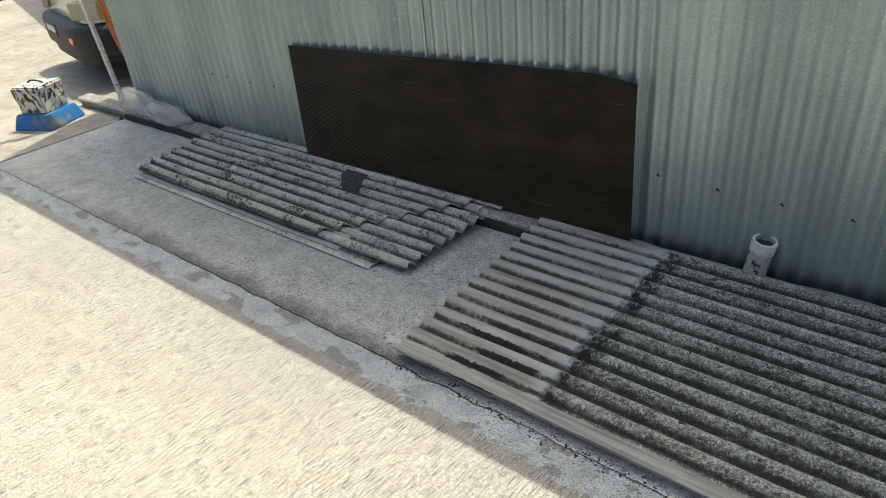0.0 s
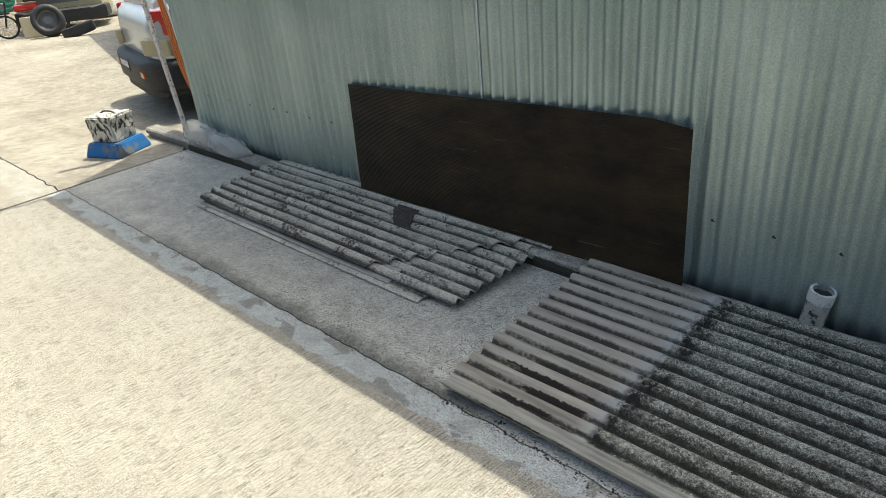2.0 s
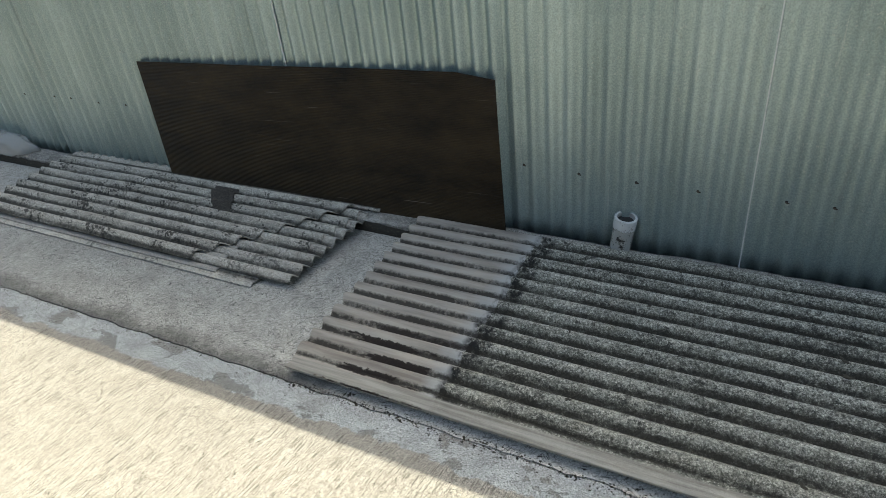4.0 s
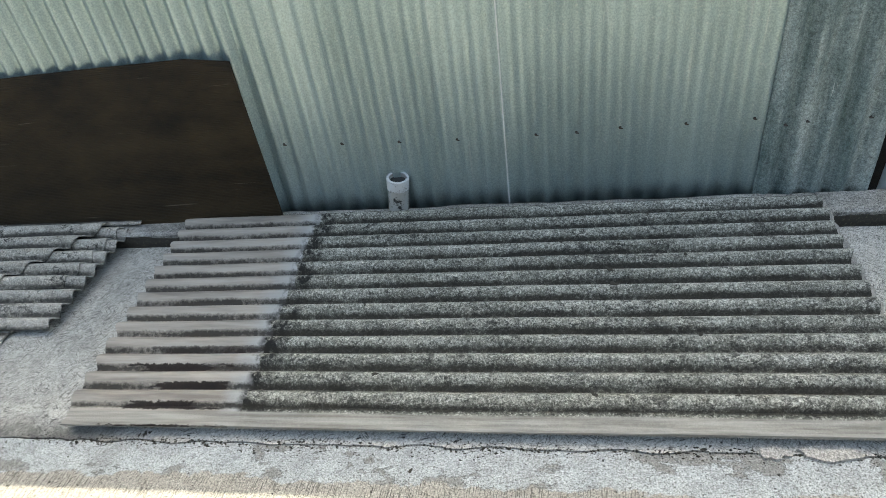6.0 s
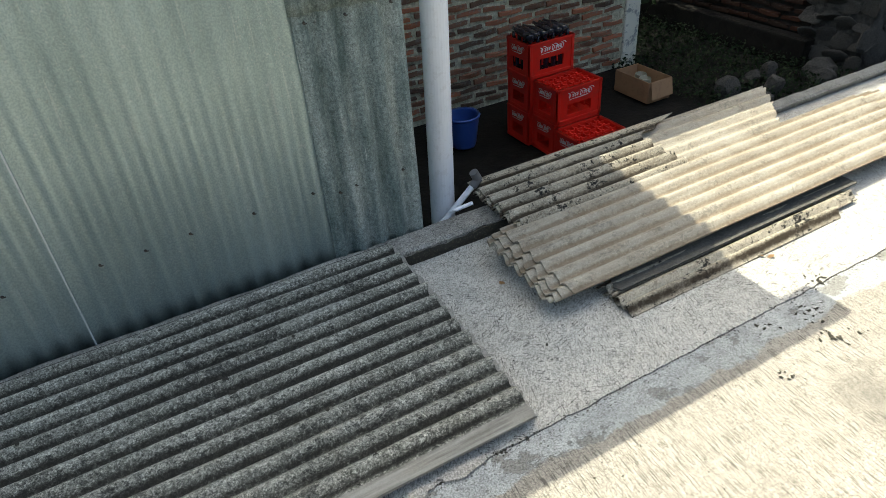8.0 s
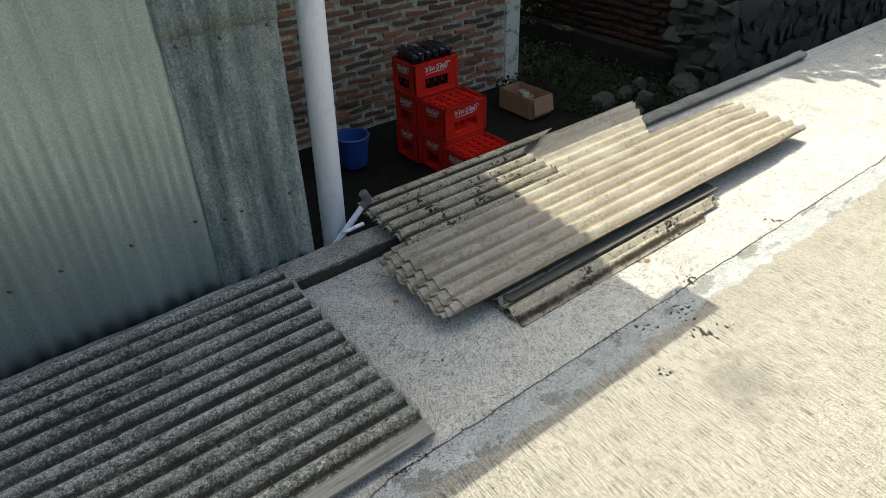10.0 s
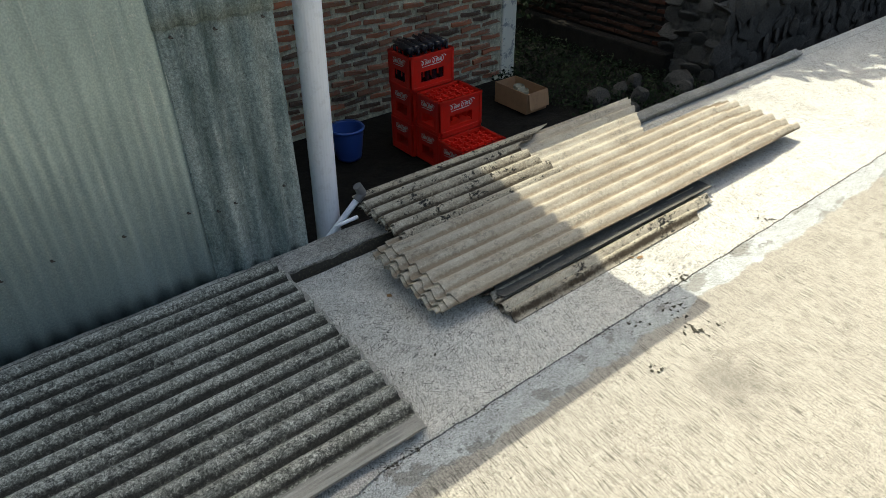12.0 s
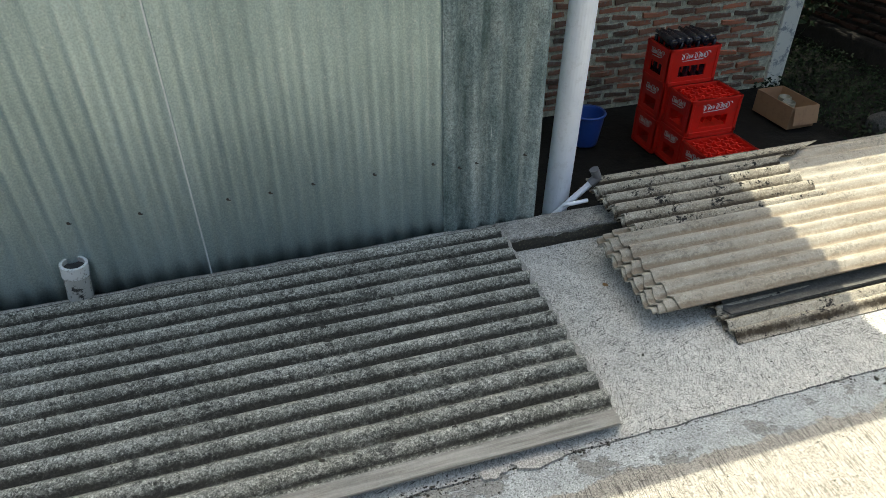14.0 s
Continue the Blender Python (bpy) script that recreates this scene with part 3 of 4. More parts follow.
bmesh.ops.solidify(roof, geom=roof.faces[:], thickness=0.03)
solid("roof", roof, M_ZINC, "grey sheet roof of the shed with an overhanging eave", "roof")
bm = bmesh.new()
box(bm, (7.52, 0.16, 0.10), (-0.84, 2.56, 2.46), 0.01)
solid("gutter", bm, M_PVC, "pale gutter along the eave", "gutter")
eave = [(1.95 + 0.035 * q, 4.655 + 0.014 * math.cos(2 * math.pi * q / 4) + rough(q, 2, 5, 0.11, 0.03)) for q in range(125)]
solid("house_roof", plate("house_roof", eave + [(6.3, 7.2), (1.95, 7.2)], 5.0, 0.06), M_ZINC, "grey sheet roof over the brick house", "roof")
solid("carport_roof", plate("carport_roof", [(-13.6, 6.43), (-6.75, 4.56), (-5.75, 4.62), (-5.75, 9.5), (-13.6, 9.5)], 3.0, 0.04), M_ZINC, "grey sheet roof over the parked car", "roof")

mast = thing("roof_mast", "thin mast with a small round dish on the roof corner", "antenna", pose(-4.60, 2.56, 2.5))
part("rod", rod(bmesh.new(), (0, 0, -0.03), (-0.09, 0, 1.22), 0.018, 0.014, 10), M_STEEL, mast)
part("dish", lathe(bmesh.new(), [(0.001, 1.20), (0.07, 1.21), (0.12, 1.24), (0.12, 1.25), (0.07, 1.222), (0.001, 1.212)], 24, (-0.09, 0, 0)), M_GREY, mast)
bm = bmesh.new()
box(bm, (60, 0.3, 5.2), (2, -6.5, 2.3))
solid("boundary_wall", bm, M_SHADE_WALL, "plain dark wall added unseen across the road to block low sky light", "wall")

# fluted brown board leaning on the wall
bm = bmesh.new()
NZ = 96 * 4
board_rows = []
for i in range(13):
    x = -1.04 + 2.08 * i / 12
    col = []
    for j in range(NZ + 1):
        z = 0.73 * j / NZ
        drop = 0.025 * max(0, (x - 0.94) / 0.1) ** 2 * (z / 0.73) ** 8 if x > 0.94 else 0
        col.append((x, -0.0008 * math.cos(2 * math.pi * j / 4) + rough(x, z, 3, 1.4, 0.012), z - drop))
    board_rows.append(col)
board = part("plastic_board", shell("plastic_board", [[(x, y + 0.006, z) for x, y, z in r] for r in board_rows], board_rows), M_BOARD)
board.matrix_world = pose(-1.49, 2.708, 0.035, -2.6, -1.6, 0)
tagged(board, "dark brown fluted plastic board leaning on the shed wall", "board")

# ---- stacks of roofing sheets ----
big = [
    (M_STACK, dict(x0=-0.872, x1=1.655, y0=1.668, y1=2.726, base=0.052, seed=1, lip=0.062, nx=110, tilt=0.030)),
    (M_EDGE, dict(x0=-0.868, x1=1.662, y0=1.674, y1=2.700, base=0.040, seed=2, lip=0.062, tilt=0.030, sag=0.0015)),
    (M_EDGE, dict(x0=-0.860, x1=1.672, y0=1.700, y1=2.700, base=0.029, seed=3, lip=0.062, tilt=0.030, sag=0.0015)),
    (M_EDGE, dict(x0=-0.872, x1=1.664, y0=1.693, y1=2.690, base=0.018, seed=4, lip=0.062, tilt=0.030, sag=0.0015)),
    (M_EDGE, dict(x0=-0.850, x1=1.676, y0=1.704, y1=2.690, base=0.007, seed=5, lip=0.062, tilt=0.030, sag=0.0015)),
]
for k, (material, kw) in enumerate(big):
    ob = part("roofing_sheet", sheet("roofing_sheet", pitch=P, amp=0.0150, keen=0.66, phase=(kw["y0"] - 1.668) / P, **kw), material)
    tagged(ob, "lichen-grown corrugated fibre cement sheet with a bleached brown end" if k == 0 else "grey corrugated fibre cement sheet inside a neat stack", "roofing sheet", "stacked roofing sheets by the shed")

left_stack = [
    (M_LEFT_LOW, dict(x0=-3.45, x1=-1.385, y0=2.050, y1=2.70, base=0.012, seed=11, lip=0.062, sag=0.003), "grey corrugated fibre cement sheet at the bottom of a loose pile"),
    (M_EDGE, dict(x0=-3.44, x1=-1.62, y0=2.078, y1=2.72, base=0.022, seed=12, lip=0.05, tilt=0.01, sag=0.003), "grey corrugated fibre cement sheet in a loose pile"),
    (M_LEFT_LOW, dict(x0=-3.42, x1=-1.15, y0=LY + 0.010, y1=2.755, base=0.032, seed=13, phase=0.010 / LP, tilt=0.028, sag=0.007, right=lambda v: 0.055 * (1 - v)), "light grey corrugated fibre cement sheet poking out of a loose pile"),
    (M_LEFT, dict(x0=-3.43, x1=-1.13, y0=LY + 3 * LP, y1=2.765, base=0.050, seed=14, tilt=0.018, sag=0.006, right=lambda v: 0.04 + 0.10 * (1 - v)), "light grey corrugated fibre cement sheet in a loose pile"),
    (M_LEFT, dict(x0=-3.46, x1=-1.16, y0=LY, y1=LY + 8 * LP, base=0.052, seed=15, tilt=0.035, right=lambda v: 0.635 - 0.57 * v, nx=80, sag=0.007), "black-spotted corrugated fibre cement sheet with a slanting broken end"),
    (M_LEFT, dict(x0=-3.47, x1=-1.10, y0=2.688, y1=2.775, base=0.090, seed=16, sag=0.006, phase=0.3, amp=0.004), "narrow flat strip of broken fibre cement sheet behind a loose pile"),
]
for material, kw, label in left_stack:
    ob = part("roofing_sheet", sheet("roofing_sheet", pitch=LP, keen=0.8, **{"amp": 0.0155, **kw}), material)
    tagged(ob, label, "roofing sheet", "loose pile of roofing sheets")

# dark broken piece caught in the waves of the left pile
shard = part("sheet_shard", sheet("sheet_shard", -2.12, -1.86, 2.465, 2.645, LP, 0.0155, base=0.0805, seed=15, tilt=0.010, keen=0.8, phase=(2.465 - LY) / LP, left=lambda v: 0.14 * (1 - v) ** 1.5, right=lambda v: 0.10 * v, nx=14, chip=0.02), M_SHARD)
tagged(shard, "dark broken piece of fibre cement lying on the loose pile", "sheet shard")

right_pile = [
    (M_MOSSY, dict(x0=2.24, x1=3.42, y0=1.885, y1=2.045, base=0.007, seed=21, right=lambda v: -0.06 * v), "broken strip of fibre cement sheet lying on the concrete"),
    (M_MOSSY, dict(x0=2.24, x1=3.58, y0=1.925, y1=2.080, base=0.021, seed=22), "narrow blotched strip of broken fibre cement sheet"),
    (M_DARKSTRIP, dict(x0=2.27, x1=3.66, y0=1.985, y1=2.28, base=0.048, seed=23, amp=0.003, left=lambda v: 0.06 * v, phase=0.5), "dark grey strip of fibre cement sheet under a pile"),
    (M_PALE, dict(x0=1.985, x1=4.33, y0=2.045, y1=2.50, base=0.066, seed=24, phase=0.025 / RP, tilt=0.012, left=lambda v: 0.02 * v), "pale corrugated fibre cement sheet in a slanting pile"),
    (M_PALE, dict(x0=2.005, x1=4.58, y0=2.035, y1=2.50, base=0.078, seed=25, phase=0.015 / RP, tilt=0.012), "pale corrugated fibre cement sheet in a slanting pile"),
    (M_PALE, dict(x0=2.03, x1=4.54, y0=2.03, y1=2.50, base=0.090, seed=26, phase=0.01 / RP, tilt=0.012, right=lambda v: 0.04), "pale corrugated fibre cement sheet in a slanting pile"),
    (M_PALE, dict(x0=2.07, x1=4.36, y0=2.02, y1=2.50, base=0.102, seed=27, tilt=0.012, nx=80, right=lambda v: 0.10 * (1 - v)), "pale sun-bleached corrugated fibre cement sheet on a pile"),
    (M_PALE, dict(x0=2.95, x1=3.84, y0=2.50, y1=2.90, base=0.100, seed=28, tilt=0.0, right=lambda v: 0.06 - 0.36 * v, chip=0.03), "pale corrugated sheet with a ragged broken end"),
    (M_MOSSY, dict(x0=2.15, x1=3.06, y0=2.46, y1=2.84, base=0.094, seed=29, phase=0.02 / RP, tilt=0.01), "blotched corrugated fibre cement sheet in a short stack"),
    (M_MOSSY, dict(x0=2.135, x1=3.07, y0=2.45, y1=2.86, base=0.107, seed=30, flange=0.035, phase=0.01 / RP, tilt=0.01), "blotched corrugated fibre cement sheet in a short stack"),
    (M_MOSSY, dict(x0=2.15, x1=3.09, y0=2.44, y1=2.885, base=0.120, seed=31, tilt=0.01, flange=0.06, right=lambda v: -0.32 * max(0.0, (v - 0.75) / 0.25), nx=70), "moss-blotched corrugated fibre cement sheet on top of a short stack"),
]
for material, kw, label in right_pile:
    ob = part("roofing_sheet", sheet("roofing_sheet", pitch=RP, **{"amp": 0.0150 if material is M_MOSSY else 0.0130, **kw}), material)
    tagged(ob, label, "roofing sheet", "slanting pile of roofing sheets")

# ---- pipes ----


def pipe(name, a, b, r, material, label, category, wall=0.004):
    a, b = Vector(a), Vector(b)
    root = thing(name, label, category, Matrix.Translation(a) @ (b - a).to_track_quat("Z", "Y").to_matrix().to_4x4())
    n = (b - a).length
    part("tube", lathe(bmesh.new(), [(r - wall, -0.01), (r, 0), (r, n), (r - wall, n), (r - wall, n - 0.12), (r - wall, -0.01)], 28), material, root, smooth=False)
    return root


down = pipe("downpipe", (2.028, 2.95, -0.5), (2.118, 2.95, 2.50), 0.057, M_PVC, "upright white plastic downpipe beside the shed", "pipe")
for k, h in enumerate((0.62, 1.12)):
    for q in range(5):
        bm = bmesh.new()
        box(bm, (0.004, 0.003, 0.008), (0, 0, 0))
        mark = part("print_mark", bm, M_GREY, down)
        a = radians(-62)
        mark.matrix_basis = pose(0.0575 * math.cos(a), 0.0575 * math.sin(a), h + q * 0.013, 0, 0, 28)
stub = pipe("pipe_stub", (0.040, 2.752, 0.02), (0.067, 2.750, 0.228), 0.042, M_PVC_OLD, "short dirty white pipe stub rising behind the sheet stack", "pipe", 0.006)
part("rim", lathe(bmesh.new(), [(0.036, 0.166), (0.0455, 0.166), (0.0460, 0.213), (0.036, 0.214)], 28), M_PVC_RIM, stub, "paler socket rim")
part("opening", lathe(bmesh.new(), [(0.001, 0.195), (0.0365, 0.195), (0.0365, 0.190), (0.001, 0.190)], 24), M_BLACK, stub, "black disc in place of the shade inside the open end")
thin = pipe("thin_pipe", (1.93, 2.86, -0.06), (2.165, 2.835, 0.165), 0.0145, M_PVC, "thin white plastic pipe with a grey elbow leaning on the kerb", "pipe")
n = (Vector((2.165, 2.835, 0.165)) - Vector((1.93, 2.86, -0.06))).length
bm = bmesh.new()
rod(bm, (0, 0, n - 0.03), (0, 0, n + 0.02), 0.020)
rod(bm, (0, 0, n + 0.012), (0.0, 0.045, n + 0.026), 0.020, 0.021, 16)
part("elbow", bm, M_GREY, thin, "grey elbow fitting")
pipe("pipe_offcut", (2.02, 2.785, 0.090), (2.11, 2.785, 0.094), 0.009, M_PVC, "short white pipe offcut on the kerb", "pipe")

# ---- crates ----
CW, CD, CH = 0.365, 0.25, 0.24


def crate_wall(bm, w, m):
    """A crate's side in its own plane: a frame round a hand hole, with a raised rim."""
    t = 0.012
    hole, low, high = w * 0.27, 0.050, 0.125
    for size, at in (((w, t, low), (0, 0, low / 2)), ((w, t, CH - high), (0, 0, (CH + high) / 2)), ((w / 2 - hole, t, high - low), (-(w / 2 + hole) / 2, 0, (low + high) / 2)), ((w / 2 - hole, t, high - low), ((w / 2 + hole) / 2, 0, (low + high) / 2))):
        box(bm, size, at, 0, m)
    for z, h in ((0.012, 0.024), (CH - 0.010, 0.020)):
        box(bm, (w + 0.004, t + 0.008, h), (0, 0, z), 0.003, m)
    for s in (-1, 1):
        box(bm, (0.022, t + 0.008, CH), (s * (w / 2 - 0.011), 0, CH / 2), 0.003, m)


def crate(x, y, z, label, bottles=0):
    root = thing("bottle_crate", label, "crate", pose(x, y, z), "stacked bottle crates")
    for name, w, m in (("long_side", CW, pose(0, -CD / 2, 0)), ("long_side", CW, pose(0, CD / 2, 0, 0, 0, 180)), ("short_side", CD, pose(-CW / 2, 0, 0, 0, 0, -90)), ("short_side", CD, pose(CW / 2, 0, 0, 0, 0, 90))):
        bm = bmesh.new()
        crate_wall(bm, w - 0.002, Matrix())
        side = part(name, bm, M_RED, root)
        side.matrix_basis = m
        # a white flourish of looped strokes stands in for the printed mark
        bm = bmesh.new()
        wide = 0.20 if w > 0.3 else 0.13
        for x0, length, high, loops, size in ((-0.5, 0.20, 0.188, 1.2, 0.017), (-0.32, 0.26, 0.184, 3, 0.010), (-0.02, 0.18, 0.190, 1.3, 0.018), (0.14, 0.26, 0.186, 3, 0.011), (0.36, 0.14, 0.190, 1.2, 0.020), (-0.45, 0.8, 0.160, 0.5, 0.004)):
            up, down = [], []
            for q in range(41):
                u, a = q / 40, 2 * math.pi * loops * q / 40
                x = (x0 + length * u) * wide + 0.8 * size * math.sin(a)
                z = high + size * math.cos(a) + 0.02 * (u - 0.5) * length
                t = 0.0016 + 0.0016 * abs(math.sin(a / 2))
                up.append(bm.verts.new((x + t, -0.0075, z + t)))
                down.append(bm.verts.new((x - t, -0.0075, z - t)))
            for q in range(40):
                bm.faces.new((down[q], down[q + 1], up[q + 1], up[q]))
        part("printed_mark", bm, M_WHITE, side, "worn white printed mark")
    bm = bmesh.new()
    box(bm, (CW - 0.03, CD - 0.03, 0.012), (0, 0, 0.012))
    part("base", bm, M_RED, root)
    bm = bmesh.new()
    for k in range(1, 6):
        box(bm, (0.006, CD - 0.024, 0.15), (-CW / 2 + CW * k / 6, 0, CH - 0.088))
    for k in range(1, 4):
        box(bm, (CW - 0.024, 0.006, 0.15), (0, -CD / 2 + CD * k / 4, CH - 0.088))
    for i in range(1, 6):
        for j in range(1, 4):
            rod(bm, (-CW / 2 + CW * i / 6, -CD / 2 + CD * j / 4, CH - 0.05), (-CW / 2 + CW * i / 6, -CD / 2 + CD * j / 4, CH - 0.002), 0.011, 0.008, 8)
    part("divider", bm, M_RED, root)
    return root


crates = [(3.335, 3.955 + 0.245, "red plastic bottle crate full of dark bottles", 3), (3.365, 3.935, "empty red plastic bottle crate on top of another", 2), (3.335, 3.645, "empty red plastic bottle crate on the ground", 1)]
for x, y, label, high in crates:
    for level in range(high):
        crate(x + CW / 2 + 0.006 * (level % 2), y, LOW + CH * level + 0.001, label if level == high - 1 else "red plastic bottle crate at the bottom of a stack")


def bottle_mesh():
    me = bpy.data.meshes.new("bottle")
    bm = lathe(bmesh.new(), [(0.001, 0.0), (0.020, 0.0), (0.0265, 0.006), (0.0275, 0.08), (0.025, 0.105), (0.0275, 0.125), (0.020, 0.165), (0.012, 0.200), (0.0125, 0.232), (0.001, 0.233)], 14)
    bm.to_mesh(me)
    bm.free()
    me.polygons.foreach_set("use_smooth", [True] * len(me.polygons))
    return me


BOTTLE = bottle_mesh()
for i in range(6):
    for j in range(4):
        b = part("bottle", BOTTLE, M_GLASS)
        b.matrix_world = pose(3.335 + CW * (i + 0.5) / 6, 4.2 - CD / 2 + CD * (j + 0.5) / 4, LOW + 2 * CH + 0.04)
        tagged(b, "dark glass drink bottle standing in the red crate", "bottle", "bottles in the crate")
for k in range(6):
    b = part("bottle", BOTTLE, M_GLASS)
    b.matrix_world = pose(3.36 + 0.058 * k, 4.085 + 0.01 * (k % 2), LOW + 3 * CH + 0.032, -86, 0, 4 * (k % 3) - 4)
    tagged(b, "dark glass drink bottle lying on the full crate", "bottle", "bottles on the crate")

# ---- sunken corner ----
basin = thing("plastic_basin", "round blue plastic basin on the dark ground", "basin", pose(2.97, 4.36, LOW))
part("bowl", lathe(bmesh.new(), [(0.001, 0.006), (0.080, 0.006), (0.086, 0.03), (0.112, 0.225), (0.112, 0.235), (0.119, 0.235), (0.119, 0.222), (0.091, 0.02), (0.084, 0.0), (0.001, 0.0)], 32), M_BLUE, basin, smooth=True)
part("rolled_rim", lathe(bmesh.new(), [(0.117, 0.226), (0.125, 0.222), (0.128, 0.231), (0.124, 0.240), (0.116, 0.239)], 32), M_BLUE, basin, smooth=True)

carton = thing("carton", "open brown cardboard box with two jars in it", "box", pose(4.595, 4.29, LOW))
for name, size, at in (("side_panel", (0.006, 0.38, 0.17), (-0.113, 0, 0.085)), ("side_panel", (0.006, 0.38, 0.17), (0.113, 0, 0.085)), ("end_panel", (0.22, 0.006, 0.17), (0, -0.187, 0.085)), ("end_panel", (0.22, 0.006, 0.17), (0, 0.187, 0.085)), ("bottom_panel", (0.22, 0.37, 0.006), (0, 0, 0.004))):
    part(name, box(bmesh.new(), size, at, 0.0015), M_CARD, carton)
flap = part("flap", box(bmesh.new(), (0.215, 0.004, 0.13), (0, 0, -0.065), 0.001), M_CARD, carton)
flap.matrix_basis = pose(0.004, -0.196, 0.168, -12, 0, 0)
for x, y in ((4.58, 4.25), (4.62, 4.34)):
    jar = thing("jar", "pale round jar standing in the cardboard box", "jar", pose(x, y, LOW + 0.008))
    part("glass", lathe(bmesh.new(), [(0.001, 0), (0.045, 0), (0.048, 0.01), (0.048, 0.13), (0.043, 0.14), (0.040, 0.14), (0.040, 0.06), (0.001, 0.06)], 20), paint("jar_glass", (0.20, 0.19, 0.13), 0.3), jar, smooth=True)

# brick wall with a plastered pier
wall = part("brick_wall", box(bmesh.new(), (3.2, 0.20, 5.48), (3.30, 4.990, 2.19)), M_MORTAR)
tagged(wall, "old brick wall with thick grey mortar joints", "wall", kind="structure")
pier = part("pier", box(bmesh.new(), (0.16, 0.26, 3.2), (4.985, 5.0, 1.05), 0.012), paint("pier_plaster", (0.76, 0.75, 0.63), 0.9, 0.8, (0.22, 0.24, 0.23), 9))
tagged(pier, "pale plastered concrete pier at the end of the brick wall", "pier", kind="structure")


def brick_meshes(n, material):
    out = []
    for k in range(n):
        bm = box(bmesh.new(), (0.190 + 0.009 * k, 0.05, 0.031), (0, 0, 0))
        bmesh.ops.subdivide_edges(bm, edges=bm.edges[:], cuts=1, use_grid_fill=True)
        for v in bm.verts:
            d = Vector((rough(v.co.x + k, v.co.y, v.co.z, 13, 0.014), rough(v.co.x, v.co.y + k, v.co.z, 17, 0.012), rough(v.co.x, v.co.y, v.co.z + k, 15, 0.014)))
            v.co += d
        me = bpy.data.meshes.new("brick")
        bm.to_mesh(me)
        bm.free()
        me.materials.append(material)
        out.append(me)
    return out


BRICKS, DARK_BRICKS = brick_meshes(5, M_BRICK), brick_meshes(5, M_SHADE_BRICK)
for row in range(25):
    z = LOW + 0.04 + row * 0.0588
    for col in range(13):
        x = 1.95 + 0.236 * (col + 0.5 * (row % 2)) + random.uniform(-0.016, 0.016)
        if x > 4.80 or (row > 14 and col < 2):
            continue
        b = part("brick", BRICKS[(row * 7 + col * 3) % 5], M_BRICK, wall)
        b.matrix_basis = pose(x, 4.904 + random.uniform(-0.010, 0.006), z + random.uniform(-0.005, 0.005), 0, random.uniform(-1.8, 1.8), random.uniform(-2, 2))

# stone wall beyond the weeds
stone_wall = part("stone_wall", box(bmesh.new(), (14, 0.5, 1.0), (13.1, 3.72, -0.30)), M_STONE)
tagged(stone_wall, "rough dark rubble stone retaining wall", "wall", kind="structure")
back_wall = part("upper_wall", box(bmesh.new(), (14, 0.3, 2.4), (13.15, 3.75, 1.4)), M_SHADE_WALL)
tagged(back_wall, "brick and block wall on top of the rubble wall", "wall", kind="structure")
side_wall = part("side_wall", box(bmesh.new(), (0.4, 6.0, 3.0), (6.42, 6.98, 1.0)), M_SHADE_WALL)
tagged(side_wall, "brick wall behind the weeds, its deep shade put into the colour", "wall", kind="structure")
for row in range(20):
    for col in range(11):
        b = part("brick", DARK_BRICKS[(row * 5 + col) % 5], M_SHADE_BRICK, side_wall)
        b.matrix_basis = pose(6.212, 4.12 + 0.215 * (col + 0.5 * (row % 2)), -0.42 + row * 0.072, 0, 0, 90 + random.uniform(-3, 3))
for row in range(4):
    for col in range(10):
        b = part("block", BRICKS[(row + col) % 5], M_BRICK, back_wall)
        b.matrix_basis = pose(6.32 + 0.36 * (col + 0.5 * (row % 2)), 3.60, 0.28 + row * 0.145, 0, 0, random.uniform(-2, 2)) @ Matrix.Diagonal((1.75, 1, 2.4, 1))


def stone_meshes(n):
    out = []
    for k in range(n):
        bm = bmesh.new()
        bmesh.ops.create_icosphere(bm, subdivisions=2, radius=0.5)
        for v in bm.verts:
            v.co *= 1 + rough(v.co.x + k * 3, v.co.y, v.co.z, 1.7, 0.5)
            v.co = Vector((max(-0.42, min(0.42, v.co.x)), v.co.y * 0.6, max(-0.4, min(0.4, v.co.z))))
        me = bpy.data.meshes.new("stone")
        bm.to_mesh(me)
        bm.free()
        me.materials.append(M_STONE)
        out.append(me)
    return out


STONES = stone_meshes(6)
for row in range(8):
    for col in range(28):
        s = random.uniform(0.13, 0.24)
        b = part("stone", STONES[(row * 5 + col * 7) % 6], M_STONE, stone_wall)
        b.matrix_basis = pose(6.13 + col * 0.165 + random.uniform(-0.05, 0.05), 3.465 + random.uniform(-0.02, 0.02), -0.70 + row * 0.125 + random.uniform(-0.03, 0.03), random.uniform(-15, 15), random.uniform(-60, 60), random.uniform(-20, 20)) @ Matrix.Diagonal((s * 1.2, s * 0.32, s, 1))
for row in range(7):
    for col in range(4):
        s = random.uniform(0.13, 0.22)
        b = part("stone", STONES[(row * 3 + col) % 6], M_STONE, stone_wall)
        b.matrix_basis = pose(6.09 + random.uniform(-0.02, 0.02), 3.52 + col * 0.15, -0.66 + row * 0.14, random.uniform(-60, 60), random.uniform(-15, 15), 90) @ Matrix.Diagonal((s * 1.2, s * 0.32, s, 1))
for k in range(9):
    s = random.uniform(0.14, 0.34)
    b = part("rubble_stone", STONES[k % 6], M_STONE)
    b.matrix_world = pose(5.0 + 0.14 * k + random.uniform(-0.1, 0.1), 3.15 + random.uniform(0, 0.9), LOW + 0.06, 10 * k, 25 * k, 50 * k) @ Matrix.Diagonal((s, s, s * 0.8, 1))
